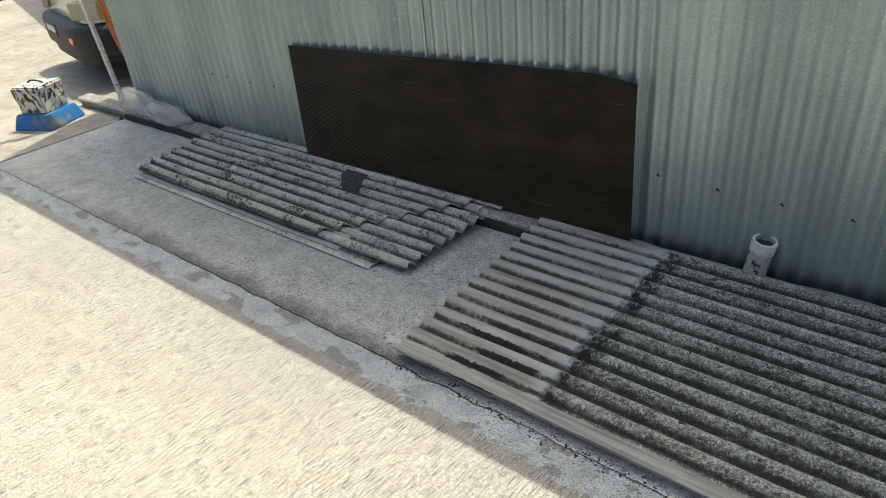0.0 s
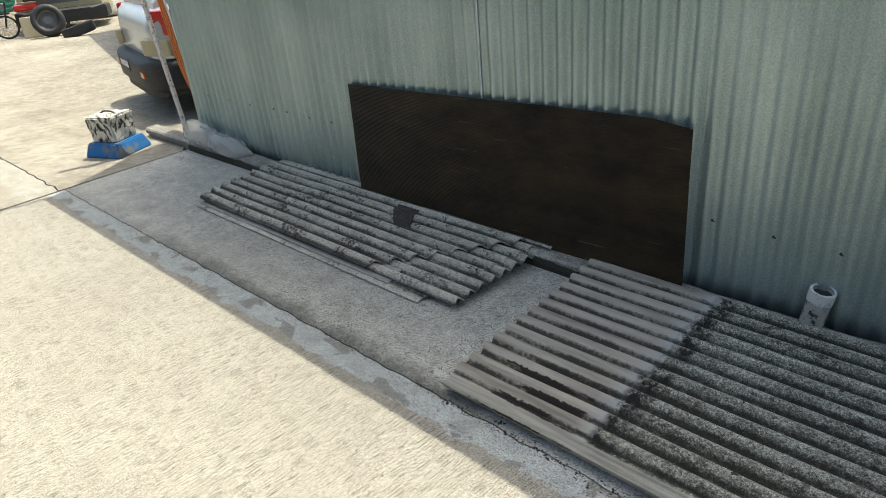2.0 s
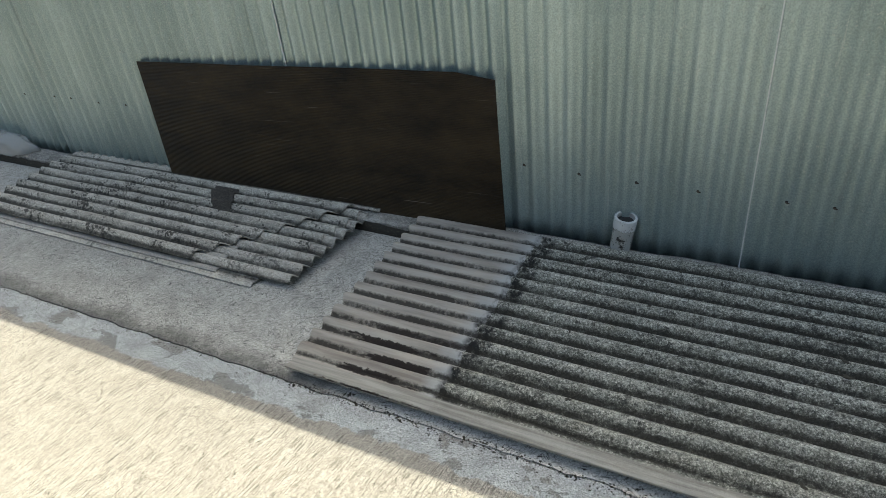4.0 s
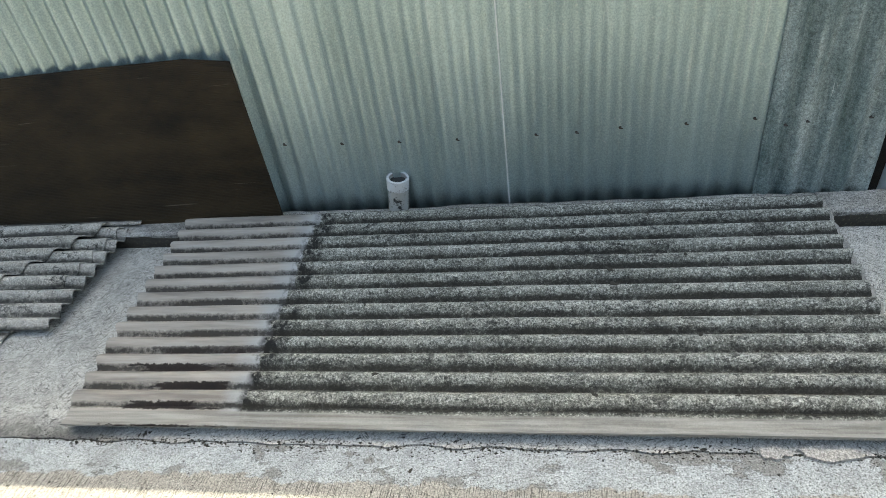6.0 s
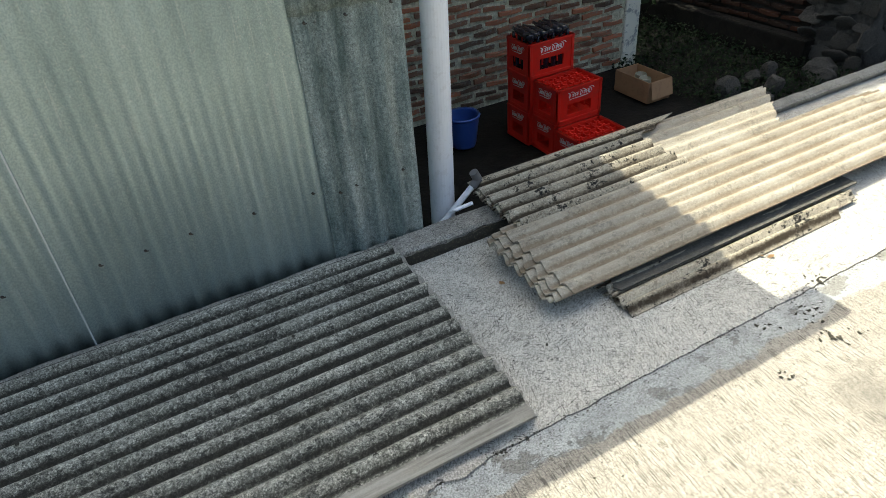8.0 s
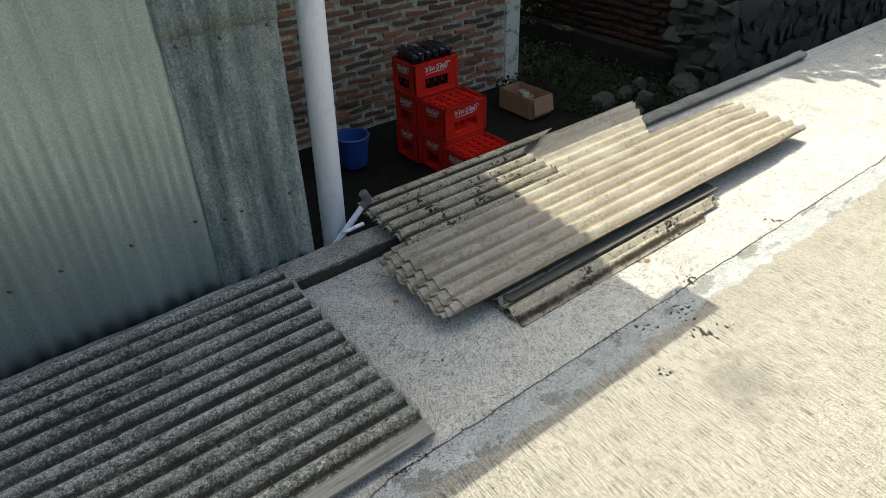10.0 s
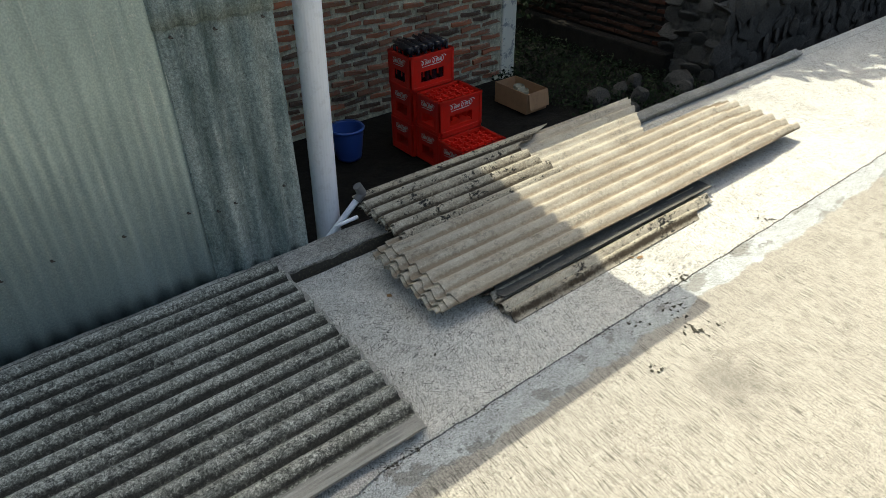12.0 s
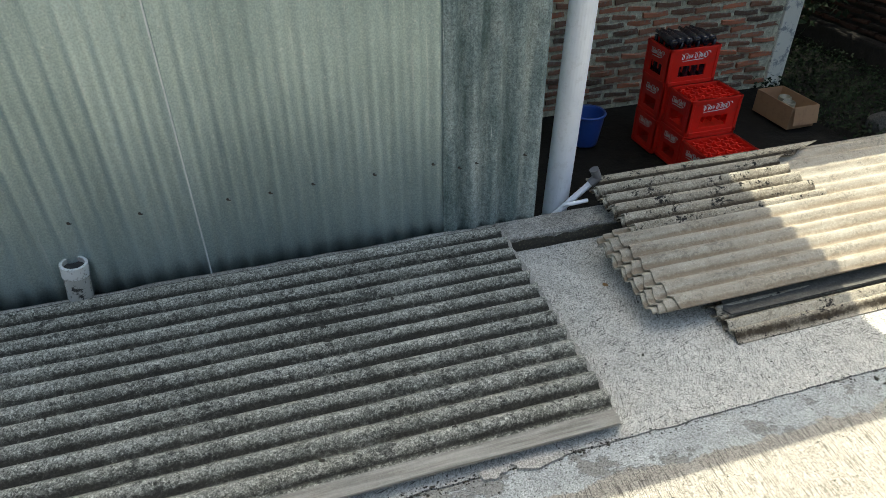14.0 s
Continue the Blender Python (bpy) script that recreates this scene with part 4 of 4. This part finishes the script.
    tagged(b, "dark loose stone among the weeds", "stone", "loose stones")
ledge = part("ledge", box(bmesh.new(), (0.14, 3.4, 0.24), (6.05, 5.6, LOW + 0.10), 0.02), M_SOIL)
tagged(ledge, "narrow concrete ledge at the foot of the wall, coloured as dark as its shade", "ledge", kind="structure")


def leaves(n, where, size, rise):
    bm = bmesh.new()
    for _ in range(n):
        x, y, z0 = where()
        s = random.uniform(*size)
        m = pose(x, y, z0 + random.uniform(0, rise), random.uniform(-60, 60), random.uniform(-60, 60), random.uniform(0, 360))
        pts = [(-0.5, 0, 0), (-0.15, 0.26, 0.05), (0.25, 0.2, 0.04), (0.55, 0, -0.06), (0.25, -0.2, 0.04), (-0.15, -0.26, 0.05)]
        bm.faces.new([bm.verts.new(m @ Vector((a * s, b * s, c * s))) for a, b, c in pts])
    return bm


def weed_place():
    x = random.uniform(4.75, 6.3)
    return x, random.uniform(3.3 + 0.2 * (6.2 - x), 6.2), LOW


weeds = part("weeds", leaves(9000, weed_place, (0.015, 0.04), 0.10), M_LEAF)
tagged(weeds, "low green weeds in the sunken strip, darkened for its deep shade", "weeds", kind="stuff")
bush = thing("bush", "leafy shrub in deep shade against the dark wall", "bush", pose(5.6, 5.9, LOW))
for k in range(9):
    a = k * 0.7
    part("stem", rod(bmesh.new(), (0, 0, 0), (0.45 * math.cos(a), 0.4 * math.sin(a), 0.8 + 0.1 * (k % 3)), 0.012, 0.004, 6), M_WOOD, bush)


def bush_place():
    a, r = random.uniform(0, 6.28), random.gauss(0.45, 0.18)
    return r * math.cos(a) * 1.1, r * math.sin(a), random.uniform(0.25, 1.0)


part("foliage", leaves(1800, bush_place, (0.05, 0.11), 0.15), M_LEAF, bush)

# tree that shades the sunken strip
tree = thing("tree", "leafy tree standing behind the stone wall", "tree", pose(7.9, 5.15, LOW))
part("trunk", rod(bmesh.new(), (0, 0, 0), (-0.1, -0.1, 3.0), 0.16, 0.10, 12), M_WOOD, tree)
for k in range(7):
    a = k * 0.9
    part("limb", rod(bmesh.new(), (-0.1, -0.1, 2.6 + 0.1 * k), (1.6 * math.cos(a), 1.5 * math.sin(a), 3.9 + 0.15 * (k % 3)), 0.07, 0.02, 8), M_WOOD, tree)


def crown_place():
    c = ((-1.6, -0.9, 3.6), (-0.4, -1.0, 4.1), (0.8, -0.7, 3.9), (-2.2, 0.3, 3.7), (-0.6, 0.6, 4.5), (1.2, 0.7, 4.2))[random.randrange(6)]
    d = Vector((random.gauss(0, 1), random.gauss(0, 1), random.gauss(0, 0.7)))
    d = d.normalized() * random.uniform(0.5, 1.0)
    return c[0] + d.x, c[1] + d.y * 0.9, c[2] + d.z * 0.8


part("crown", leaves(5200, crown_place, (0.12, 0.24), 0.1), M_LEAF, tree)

# ---- left end of the yard ----
block = thing("painted_footing", "chipped white block on a worn blue concrete foot", "footing", pose(-5.24, 2.30, 0, 0, 0, 24))
foot = bmesh.new()
box(foot, (0.38, 0.38, 0.115), (0, 0, 0.0575))
for v in foot.verts:
    if v.co.z > 0.08:
        v.co.x *= 0.82
        v.co.y *= 0.82
bmesh.ops.bevel(foot, geom=foot.edges[:], offset=0.01, segments=2, affect="EDGES")
part("foot", foot, M_BLUE_PAINT, block, "worn blue painted foot")
cube = bmesh.new()
box(cube, (0.245, 0.245, 0.215), (0, 0, 0.22), 0)
for v in cube.verts:
    if v.co.z > 0.25:
        v.co.x *= 1.1
        v.co.y *= 1.1
bmesh.ops.bevel(cube, geom=cube.edges[:], offset=0.012, segments=2, affect="EDGES")
bmesh.ops.subdivide_edges(cube, edges=cube.edges[:], cuts=2, use_grid_fill=True)
for v in cube.verts:
    v.co += Vector((rough(v.co.x, v.co.y, v.co.z, 12, 0.010), rough(v.co.y, v.co.z, v.co.x, 12, 0.010), rough(v.co.z, v.co.x, v.co.y, 12, 0.008)))
part("block", cube, M_CHIPPED, block)
hook = bmesh.new()
for q in range(6):
    a, b = math.pi * q / 6, math.pi * (q + 1) / 6
    rod(hook, (-0.07 * math.cos(a), 0, 0.325 + 0.025 * math.sin(a)), (-0.07 * math.cos(b), 0, 0.325 + 0.025 * math.sin(b)), 0.007, None, 8)
part("lifting_loop", hook, M_NAIL, block, "rusty iron loop")

pole = thing("leaning_pole", "speckled white metal pole leaning at the shed corner", "pole", pose(-4.86, 2.75, 0.075, 0, -7.2, 0))
part("shaft", box(bmesh.new(), (0.05, 0.025, 2.4), (0, 0, 1.2), 0.004), M_POLE, pole)
part("shoe", box(bmesh.new(), (0.06, 0.035, 0.06), (0, 0, 0.03), 0.004), M_STEEL, pole)
for k in range(4):
    cu = bpy.data.curves.new("hose", "CURVE")
    cu.dimensions, cu.bevel_depth, cu.bevel_resolution = "3D", 0.0085, 2
    sp = cu.splines.new("NURBS")
    pts = [(-5.05 - 0.02 * k, 2.86, 2.3), (-5.03 + 0.030 * k, 2.88, 1.25), (-4.97 + 0.030 * k, 2.87 + 0.01 * k, 0.85), (-4.89 + 0.024 * k, 2.86, 0.50), (-4.80 + 0.03 * k, 2.90, 0.30), (-4.74, 2.98, 0.012)]
    sp.points.add(len(pts) - 1)
    for p, c in zip(sp.points, pts):
        p.co = (*c, 1)
    sp.use_endpoint_u, sp.order_u = True, 4
    tmp = new("hose", cu)
    me = bpy.data.meshes.new_from_object(tmp.evaluated_get(bpy.context.evaluated_depsgraph_get()))
    bpy.data.objects.remove(tmp)
    me.materials.clear()
    hose = part("hose", me, M_ORANGE if k < 3 else M_PVC, None, smooth=True)
    tagged(hose, "orange hose hanging at the shed corner" if k < 3 else "white cord hanging at the shed corner", "hose", "hanging hoses")

bag = bmesh.new()
for cx, cz, rx, rz, seed in ((-0.20, 0.015, 0.23, 0.105, 1.0), (0.17, -0.005, 0.25, 0.090, 6.0)):
    got = bmesh.ops.create_icosphere(bag, subdivisions=4, radius=1.0)
    for v in got["verts"]:
        n = v.co.normalized()
        r = 1 + rough(n.x + seed, n.y, n.z, 1.6, 0.24) + 0.14 * abs(noise.noise(Vector((n.x * 2.6 + seed, n.y * 2, n.z * 2.6)))) - 0.05 * abs(noise.noise(Vector((n.x * 7, n.y * 3 + seed, n.z * 7))))
        v.co = Vector((cx + n.x * r * rx, n.y * r * 0.075, max(-0.055, cz + n.z * r * rz)))
bag_ob = part("plastic_bag", bag, M_BAG, None, "", True)
bag_ob.matrix_world = pose(-4.22, 2.672, 0.135, 0, 4, 3)
tagged(bag_ob, "crumpled clear plastic bag lying on the kerb", "plastic bag")

# car parked beyond the shed
car = thing("car", "old silver car with a black bumper beside the shed", "car", pose(-6.45, 3.08, 0, 0, 0, -12))


def loft(sections, material, name, parent, bevel=0.0, label=""):
    """A hull through rounded sections: (y, half width, bottom, top, corner)."""
    rows = []
    for y, w, z0, z1, c in sections:
        ring = []
        for sx, sz in ((1, -1), (1, 1), (-1, 1), (-1, -1)):
            for q in range(5):
                a = (math.pi / 2) * q / 4
                cx, cz = w - c, (z1 - c if sz > 0 else z0 + c)
                if (sx, sz) == (1, -1):
                    ring.append((cx + c * math.sin(a), y, cz - c * math.cos(a)))
                elif (sx, sz) == (1, 1):
                    ring.append((cx + c * math.cos(a), y, cz + c * math.sin(a)))
                elif (sx, sz) == (-1, 1):
                    ring.append((-cx - c * math.sin(a), y, cz + c * math.cos(a)))
                else:
                    ring.append((-cx - c * math.cos(a), y, cz - c * math.sin(a)))
        rows.append(ring)
    bm = bmesh.new()
    vs = [[bm.verts.new(p) for p in r] for r in rows]
    for a, b in zip(vs, vs[1:]):
        for q in range(len(a)):
            bm.faces.new((a[q], a[(q + 1) % len(a)], b[(q + 1) % len(a)], b[q]))
    bm.faces.new(vs[0][::-1])
    bm.faces.new(vs[-1])
    bmesh.ops.recalc_face_normals(bm, faces=bm.faces)
    ob = part(name, bm, material, parent, label, True)
    ob.data.set_sharp_from_angle(angle=radians(40))
    return ob


loft([(0.10, 0.62, 0.45, 0.86, 0.10), (0.13, 0.72, 0.40, 0.94, 0.12), (0.20, 0.79, 0.30, 1.00, 0.14), (0.32, 0.82, 0.26, 1.03, 0.14), (0.6, 0.82, 0.25, 1.05, 0.10), (3.2, 0.82, 0.25, 0.98, 0.10), (3.7, 0.74, 0.32, 0.80, 0.08)], M_SILVER, "body", car)
loft([(0.22, 0.66, 0.98, 1.06, 0.04), (0.55, 0.66, 0.98, 1.40, 0.08), (2.2, 0.66, 0.98, 1.42, 0.08), (2.9, 0.70, 0.96, 1.0, 0.02)], M_SILVER, "cabin", car)
glass = part("rear_window", box(bmesh.new(), (1.14, 0.012, 0.40), (0, 0, 0), 0.005), M_CARGLASS, car, "bright reflecting rear window")
glass.matrix_basis = pose(0, 0.365, 1.22, -44, 0, 0)
loft([(-0.03, 0.45, 0.33, 0.52, 0.05), (-0.005, 0.62, 0.30, 0.54, 0.06), (0.04, 0.74, 0.28, 0.56, 0.07), (0.10, 0.82, 0.27, 0.57, 0.07), (0.20, 0.87, 0.27, 0.57, 0.07), (0.55, 0.88, 0.29, 0.56, 0.05)], M_BLACK, "bumper", car, label="black plastic bumper")
loft([(0.03, 0.55, 0.20, 0.34, 0.05), (0.12, 0.74, 0.20, 0.34, 0.05), (0.5, 0.80, 0.20, 0.34, 0.05)], M_BLACK, "valance", car)
for s in (-1, 1):
    part("reflector", box(bmesh.new(), (0.12, 0.04, 0.055), (s * 0.54, -0.005, 0.43), 0.006), M_AMBER, car, "amber lamp in the bumper")
    lamp_ob = part("beige_panel", box(bmesh.new(), (0.34, 0.07, 0.15), (0, 0, 0), 0.02), M_BEIGE, car, "beige lamp panel")
    lamp_ob.matrix_basis = pose(s * 0.705, 0.150, 0.675, 0, 0, s * 32)
    tail = part("tail_lamp", box(bmesh.new(), (0.20, 0.07, 0.22), (0, 0, 0), 0.02), M_LENS_RED, car, "red tail lamp")
    tail.matrix_basis = pose(s * 0.765, 0.235, 0.885, 0, 0, s * 45)
    for y in (0.72, 3.0):
        wheel = thing("wheel", "", "", None)
        wheel.parent = car
        wheel.matrix_basis = pose(s * 0.72, y, 0.29, 0, 90, 0)
        part("tyre", lathe(bmesh.new(), [(0.18, -0.08), (0.26, -0.085), (0.29, -0.06), (0.29, 0.06), (0.26, 0.085), (0.18, 0.08)], 28), M_BLACK, wheel, smooth=True)
        part("rim", lathe(bmesh.new(), [(0.185, 0.05), (0.17, 0.03), (0.05, 0.05), (0.001, 0.05), (0.001, -0.05), (0.185, -0.05)], 28), M_STEEL, wheel)
    for q in range(3):
        part("stripe", box(bmesh.new(), (0.006, 0.9, 0.022), (s * 0.823, 0.75, 0.62 + 0.05 * q)), M_LENS_RED, car)
plate_ob = part("number_plate", box(bmesh.new(), (0.40, 0.012, 0.12), (-0.12, -0.03, 0.47), 0.004), M_BLACK, car)
for q in range(6):
    part("plate_bar", box(bmesh.new(), (0.032, 0.004, 0.06), (-0.27 + 0.06 * q, -0.038, 0.475)), M_WHITE, plate_ob)

# scrap vehicle parts and goods far across the yard
wreck = thing("scrap_car_front", "cut-off beige and white car front with a tyre leaning on it", "scrap", pose(-15.0, 5.35, 0, 0, 0, 62))
loft([(0.0, 0.80, 0.25, 0.62, 0.08), (0.5, 0.85, 0.2, 0.80, 0.10), (1.3, 0.85, 0.2, 0.92, 0.10)], M_BEIGE, "body", wreck)
part("bonnet", box(bmesh.new(), (1.5, 1.1, 0.05), (0, 0.75, 0.92), 0.02), M_SILVER, wreck)
part("red_panel", box(bmesh.new(), (1.2, 0.8, 0.06), (0.1, 0.85, 0.97), 0.02), paint("faded_maroon_paint", (0.22, 0.06, 0.065), 0.4), wreck, "faded maroon bonnet panel")
for s in (-1, 1):
    part("headlamp", box(bmesh.new(), (0.30, 0.06, 0.16), (s * 0.60, 0.06, 0.66), 0.02), M_BEIGE, wreck, "yellowed headlamp")
part("grille", box(bmesh.new(), (0.80, 0.05, 0.13), (0, 0.02, 0.60), 0.01), M_GREY, wreck)
loft([(-0.16, 0.62, 0.18, 0.40, 0.06), (-0.02, 0.86, 0.16, 0.44, 0.06), (0.35, 0.90, 0.18, 0.42, 0.05)], M_BLACK, "bumper", wreck)


panel = part("scrap_metal", box(bmesh.new(), (0.34, 0.05, 0.40), (0, 0, 0.20), 0.02), M_BEIGE)
panel.matrix_world = pose(-14.72, 4.62, 0, -14, 0, 66)
tagged(panel, "cream painted piece of scrap metal leaning on a tyre", "scrap")
loose = bmesh.new()
box(loose, (0.62, 0.16, 0.20), (0, 0, 0.11), 0.05)
bmesh.ops.subdivide_edges(loose, edges=loose.edges[:], cuts=2, use_grid_fill=True)
for v in loose.verts:
    v.co.y += 0.5 * v.co.x ** 2
loose_ob = part("loose_bumper", loose, M_BLACK, None, "", True)
loose_ob.matrix_world = pose(-13.66, 5.14, 0, 0, -14, 60)
tagged(loose_ob, "loose black plastic bumper on the concrete", "bumper")


def tyre(m, label, r=0.33, w=0.10):
    t = thing("tyre", label, "tyre", m)
    part("rubber", lathe(bmesh.new(), [(r * 0.6, -w), (r * 0.9, -w), (r, -w * 0.6), (r, w * 0.6), (r * 0.9, w), (r * 0.6, w), (r * 0.6, -w)], 32), M_BLACK, t, smooth=True)
    part("rim", lathe(bmesh.new(), [(r * 0.6, w * 0.6), (r * 0.5, w * 0.1), (r * 0.25, w * 0.4), (0.001, w * 0.4), (0.001, -w * 0.5), (r * 0.6, -w * 0.6)], 32), M_GREY, t)
    return t


tyre(pose(-14.40, 4.87, 0.295, 72, 0, 66), "worn black car tyre on a steel rim leaning upright", 0.30)
cycle = thing("motorbike", "small motorbike with a spoked front wheel", "motorbike", pose(-15.22, 4.33, 0.225, 90, 0, 70) @ Matrix.Diagonal((0.75, 0.75, 0.75, 1)))
ring = lathe(bmesh.new(), [(0.25, -0.03), (0.29, -0.03), (0.30, 0), (0.29, 0.03), (0.25, 0.03), (0.25, -0.03)], 32)
part("front_tyre", ring, M_BLACK, cycle, smooth=True)
sp = bmesh.new()
for q in range(14):
    a = 2 * math.pi * q / 14
    rod(sp, (0, 0, 0.02 * (-1) ** q), (0.25 * math.cos(a), 0.25 * math.sin(a), 0), 0.004, None, 5)
rod(sp, (0, 0, -0.05), (0, 0, 0.05), 0.04, None, 12)
part("spokes", sp, M_STEEL, cycle)
fork = bmesh.new()
for s in (-1, 1):
    rod(fork, (0, 0, 0.06 * s), (0.15, 0.62, 0.06 * s), 0.018, None, 8)
rod(fork, (0.15, 0.60, -0.28), (0.15, 0.60, 0.28), 0.014, None, 8)
part("fork", fork, M_BLACK, cycle)
seat = bmesh.new()
box(seat, (0.55, 0.09, 0.20), (0.85, 0.60, 0), 0.03)
part("saddle", seat, M_BLACK, cycle)
part("headlamp", box(bmesh.new(), (0.14, 0.15, 0.17), (0.06, 0.52, 0), 0.04), M_GREY, cycle)
part("mudguard", box(bmesh.new(), (0.34, 0.03, 0.10), (0.02, 0.33, 0), 0.01), M_BLACK, cycle)
rear = lathe(bmesh.new(), [(0.22, -0.04), (0.28, -0.04), (0.30, 0), (0.28, 0.04), (0.22, 0.04), (0.22, -0.04)], 32)
bmesh.ops.translate(rear, verts=rear.verts, vec=(1.22, 0, 0))
part("rear_tyre", rear, M_BLACK, cycle, smooth=True)
part("engine", box(bmesh.new(), (0.5, 0.3, 0.22), (0.66, 0.08, 0), 0.04), M_BLACK, cycle)
part("tank", box(bmesh.new(), (0.6, 0.16, 0.2), (0.60, 0.42, 0), 0.05), M_LENS_RED, cycle)
for k, x in enumerate((-23.6, -22.6, -24.6, -25.6)):
    g = thing("green_crate", "stacked dark green plastic crate far across the gravel", "crate", pose(x, 6.4 - 0.35 * k, 0, 0, 0, 20), "green crates")
    part("body", box(bmesh.new(), (0.9, 0.6, 0.55), (0, 0, 0.275), 0.02), M_GREEN, g)
    for q in range(4):
        part("slat", box(bmesh.new(), (0.94, 0.64, 0.05), (0, 0, 0.08 + 0.13 * q), 0.008), M_GREEN, g)
for k in range(3):
    bm = bmesh.new()
    bmesh.ops.create_icosphere(bm, subdivisions=3, radius=0.5)
    for v in bm.verts:
        v.co *= 1 + rough(v.co.x + k, v.co.y, v.co.z, 3, 0.35)
        v.co.z = max(-0.28, v.co.z * 0.7)
    s = part("sack", bm, M_WHITECLOTH, smooth=True)
    s.matrix_world = pose(-16.6 - 0.6 * k, 6.9 + 0.4 * k, 0.27, 0, 0, 40 * k)
    tagged(s, "crumpled white sack on the ground across the yard", "sack", "white sacks")
hedge = part("hedge", leaves(3000, lambda: (random.uniform(-22, -17.5), random.uniform(7.5, 16), 0.0), (0.12, 0.3), 1.6), M_LEAF)
tagged(hedge, "green plants at the far edge of the yard", "plants", kind="stuff")


# ---- loose gravel ----
verts, faces = [], []
for k in range(4500):
    x, y = -15.5 - abs(random.gauss(0, 3.0)), random.uniform(-1.0, 6.5)
    s, a, n = random.uniform(0.012, 0.045), random.uniform(0, 6.28), len(verts)
    for q in range(5):
        verts.append((x + s * random.uniform(0.7, 1.3) * math.cos(a + q * 1.257), y + s * random.uniform(0.7, 1.3) * math.sin(a + q * 1.257), -0.012))
    verts.append((x + s * random.uniform(-0.3, 0.3), y, -0.012 + s * random.uniform(0.5, 1.0)))
    faces += [(n + q, n + (q + 1) % 5, n + 5) for q in range(5)]
stones = bpy.data.meshes.new("gravel_stones")
stones.from_pydata(verts, [], faces)
tagged(part("gravel_stones", stones, M_GRAVEL), "loose pale and brown gravel stones", "gravel", kind="stuff")

# ---- crumbs, leaves and grit ----
def crumb_mesh(k):
    bm = bmesh.new()
    bmesh.ops.create_icosphere(bm, subdivisions=1, radius=1.0)
    for v in bm.verts:
        v.co *= 1 + rough(v.co.x + k, v.co.y, v.co.z, 2, 0.7)
        v.co.z = max(-0.3, v.co.z * 0.6)
    me = bpy.data.meshes.new("soil_crumb")
    bm.to_mesh(me)
    bm.free()
    me.materials.append(M_CRUMB)
    return me


CRUMBS = [crumb_mesh(k) for k in range(4)]


def crumbs(x, y, n, spread, size, z=0.003):
    for _ in range(n):
        c = part("soil_crumb", CRUMBS[random.randrange(4)], M_CRUMB)
        s = random.uniform(size * 0.25, size * 0.6)
        c.matrix_world = pose(random.gauss(x, spread), random.gauss(y, spread), z + s * 0.15, 0, 0, random.uniform(0, 360)) @ Matrix.Diagonal((s * random.uniform(1.0, 2.4), s * 0.8, s * 0.5, 1))
        tagged(c, "small dark crumb of dry soil on the concrete", "soil crumb", "scattered crumbs")


for x, y, n, spread, size in [(2.78, 1.56, 8, 0.025, 0.012), (2.757, 1.441, 7, 0.03, 0.012), (2.467, 1.402, 4, 0.02, 0.011), (2.971, 1.666, 6, 0.02, 0.011), (3.658, 1.676, 5, 0.02, 0.012), (1.442, 1.478, 6, 0.015, 0.010), (0.271, 1.565, 2, 0.006, 0.009), (1.063, 1.659, 1, 0.004, 0.012), (-0.596, 1.683, 3, 0.012, 0.012), (1.984, 2.204, 1, 0.003, 0.009), (1.902, 1.938, 1, 0.003, 0.010), (-1.258, 0.961, 1, 0.002, 0.008), (2.59, 1.597, 4, 0.03, 0.010), (2.662, 1.287, 1, 0.01, 0.008), (3.9, 2.2, 3, 0.2, 0.01)]:
    crumbs(x, y, n if n < 3 else 2 * n, spread, size)
crumbs(1.373, 1.834, 4, 0.010, 0.011, 0.075)
for q in range(15):
    ridge = random.randrange(12)
    crumbs(random.uniform(-0.15, 1.6), 1.730 + P * (ridge + 0.62), 2, 0.005, 0.014, 0.0835 + 0.0022 * ridge)
crumbs(0.258, 1.767, 2, 0.006, 0.010, 0.075)
for x, y, a in ((2.92, 1.885, 20), (2.95, 1.86, 70), (1.96, 2.32, 130)):
    bm = leaves(1, lambda: (0, 0, 0), (0.04, 0.04), 0.0)
    lf = part("fallen_leaf", bm, paint("dry_leaf", (0.22, 0.12, 0.04), 0.7))
    lf.matrix_world = pose(x, y, 0.008, 0, 0, a) @ Matrix.Diagonal((1, 1, 0.25, 1))
    tagged(lf, "curled dry brown leaf on the concrete", "leaf", "fallen leaves")
verts, faces = [], []
for k in range(5200):
    kind = k % 4
    if kind == 0:
        x, y = random.uniform(-4.5, 5.0), random.uniform(1.45, 2.6)
    elif kind == 1:
        x, y = random.uniform(-4.6, 5.5), random.gauss(1.64, 0.014)
    elif kind == 2 and k % 8 == 2:
        x, y = random.uniform(-0.95, 1.65), random.gauss(1.648, 0.010)
    else:
        x, y = random.uniform(-5, 6.0), random.uniform(-0.4, 1.5)
    s = random.uniform(0.0012, 0.0035) * (1.4 if k % 24 == 2 else 1.0)
    a = random.uniform(0, 6.28)
    n = len(verts)
    for q in range(4):
        verts.append((x + s * random.uniform(0.6, 1.9) * math.cos(a + q * 1.57), y + s * random.uniform(0.5, 1.3) * math.sin(a + q * 1.57), 0.001))
    verts.append((x, y, 0.001 + s * random.uniform(0.6, 1.3)))
    faces += [(n + q, n + (q + 1) % 4, n + 4) for q in range(4)]
grit = bpy.data.meshes.new("grit")
grit.from_pydata(verts, [], faces)
g = part("grit", grit, M_CRUMB)
tagged(g, "fine dark grit scattered over the slabs", "grit", kind="stuff")
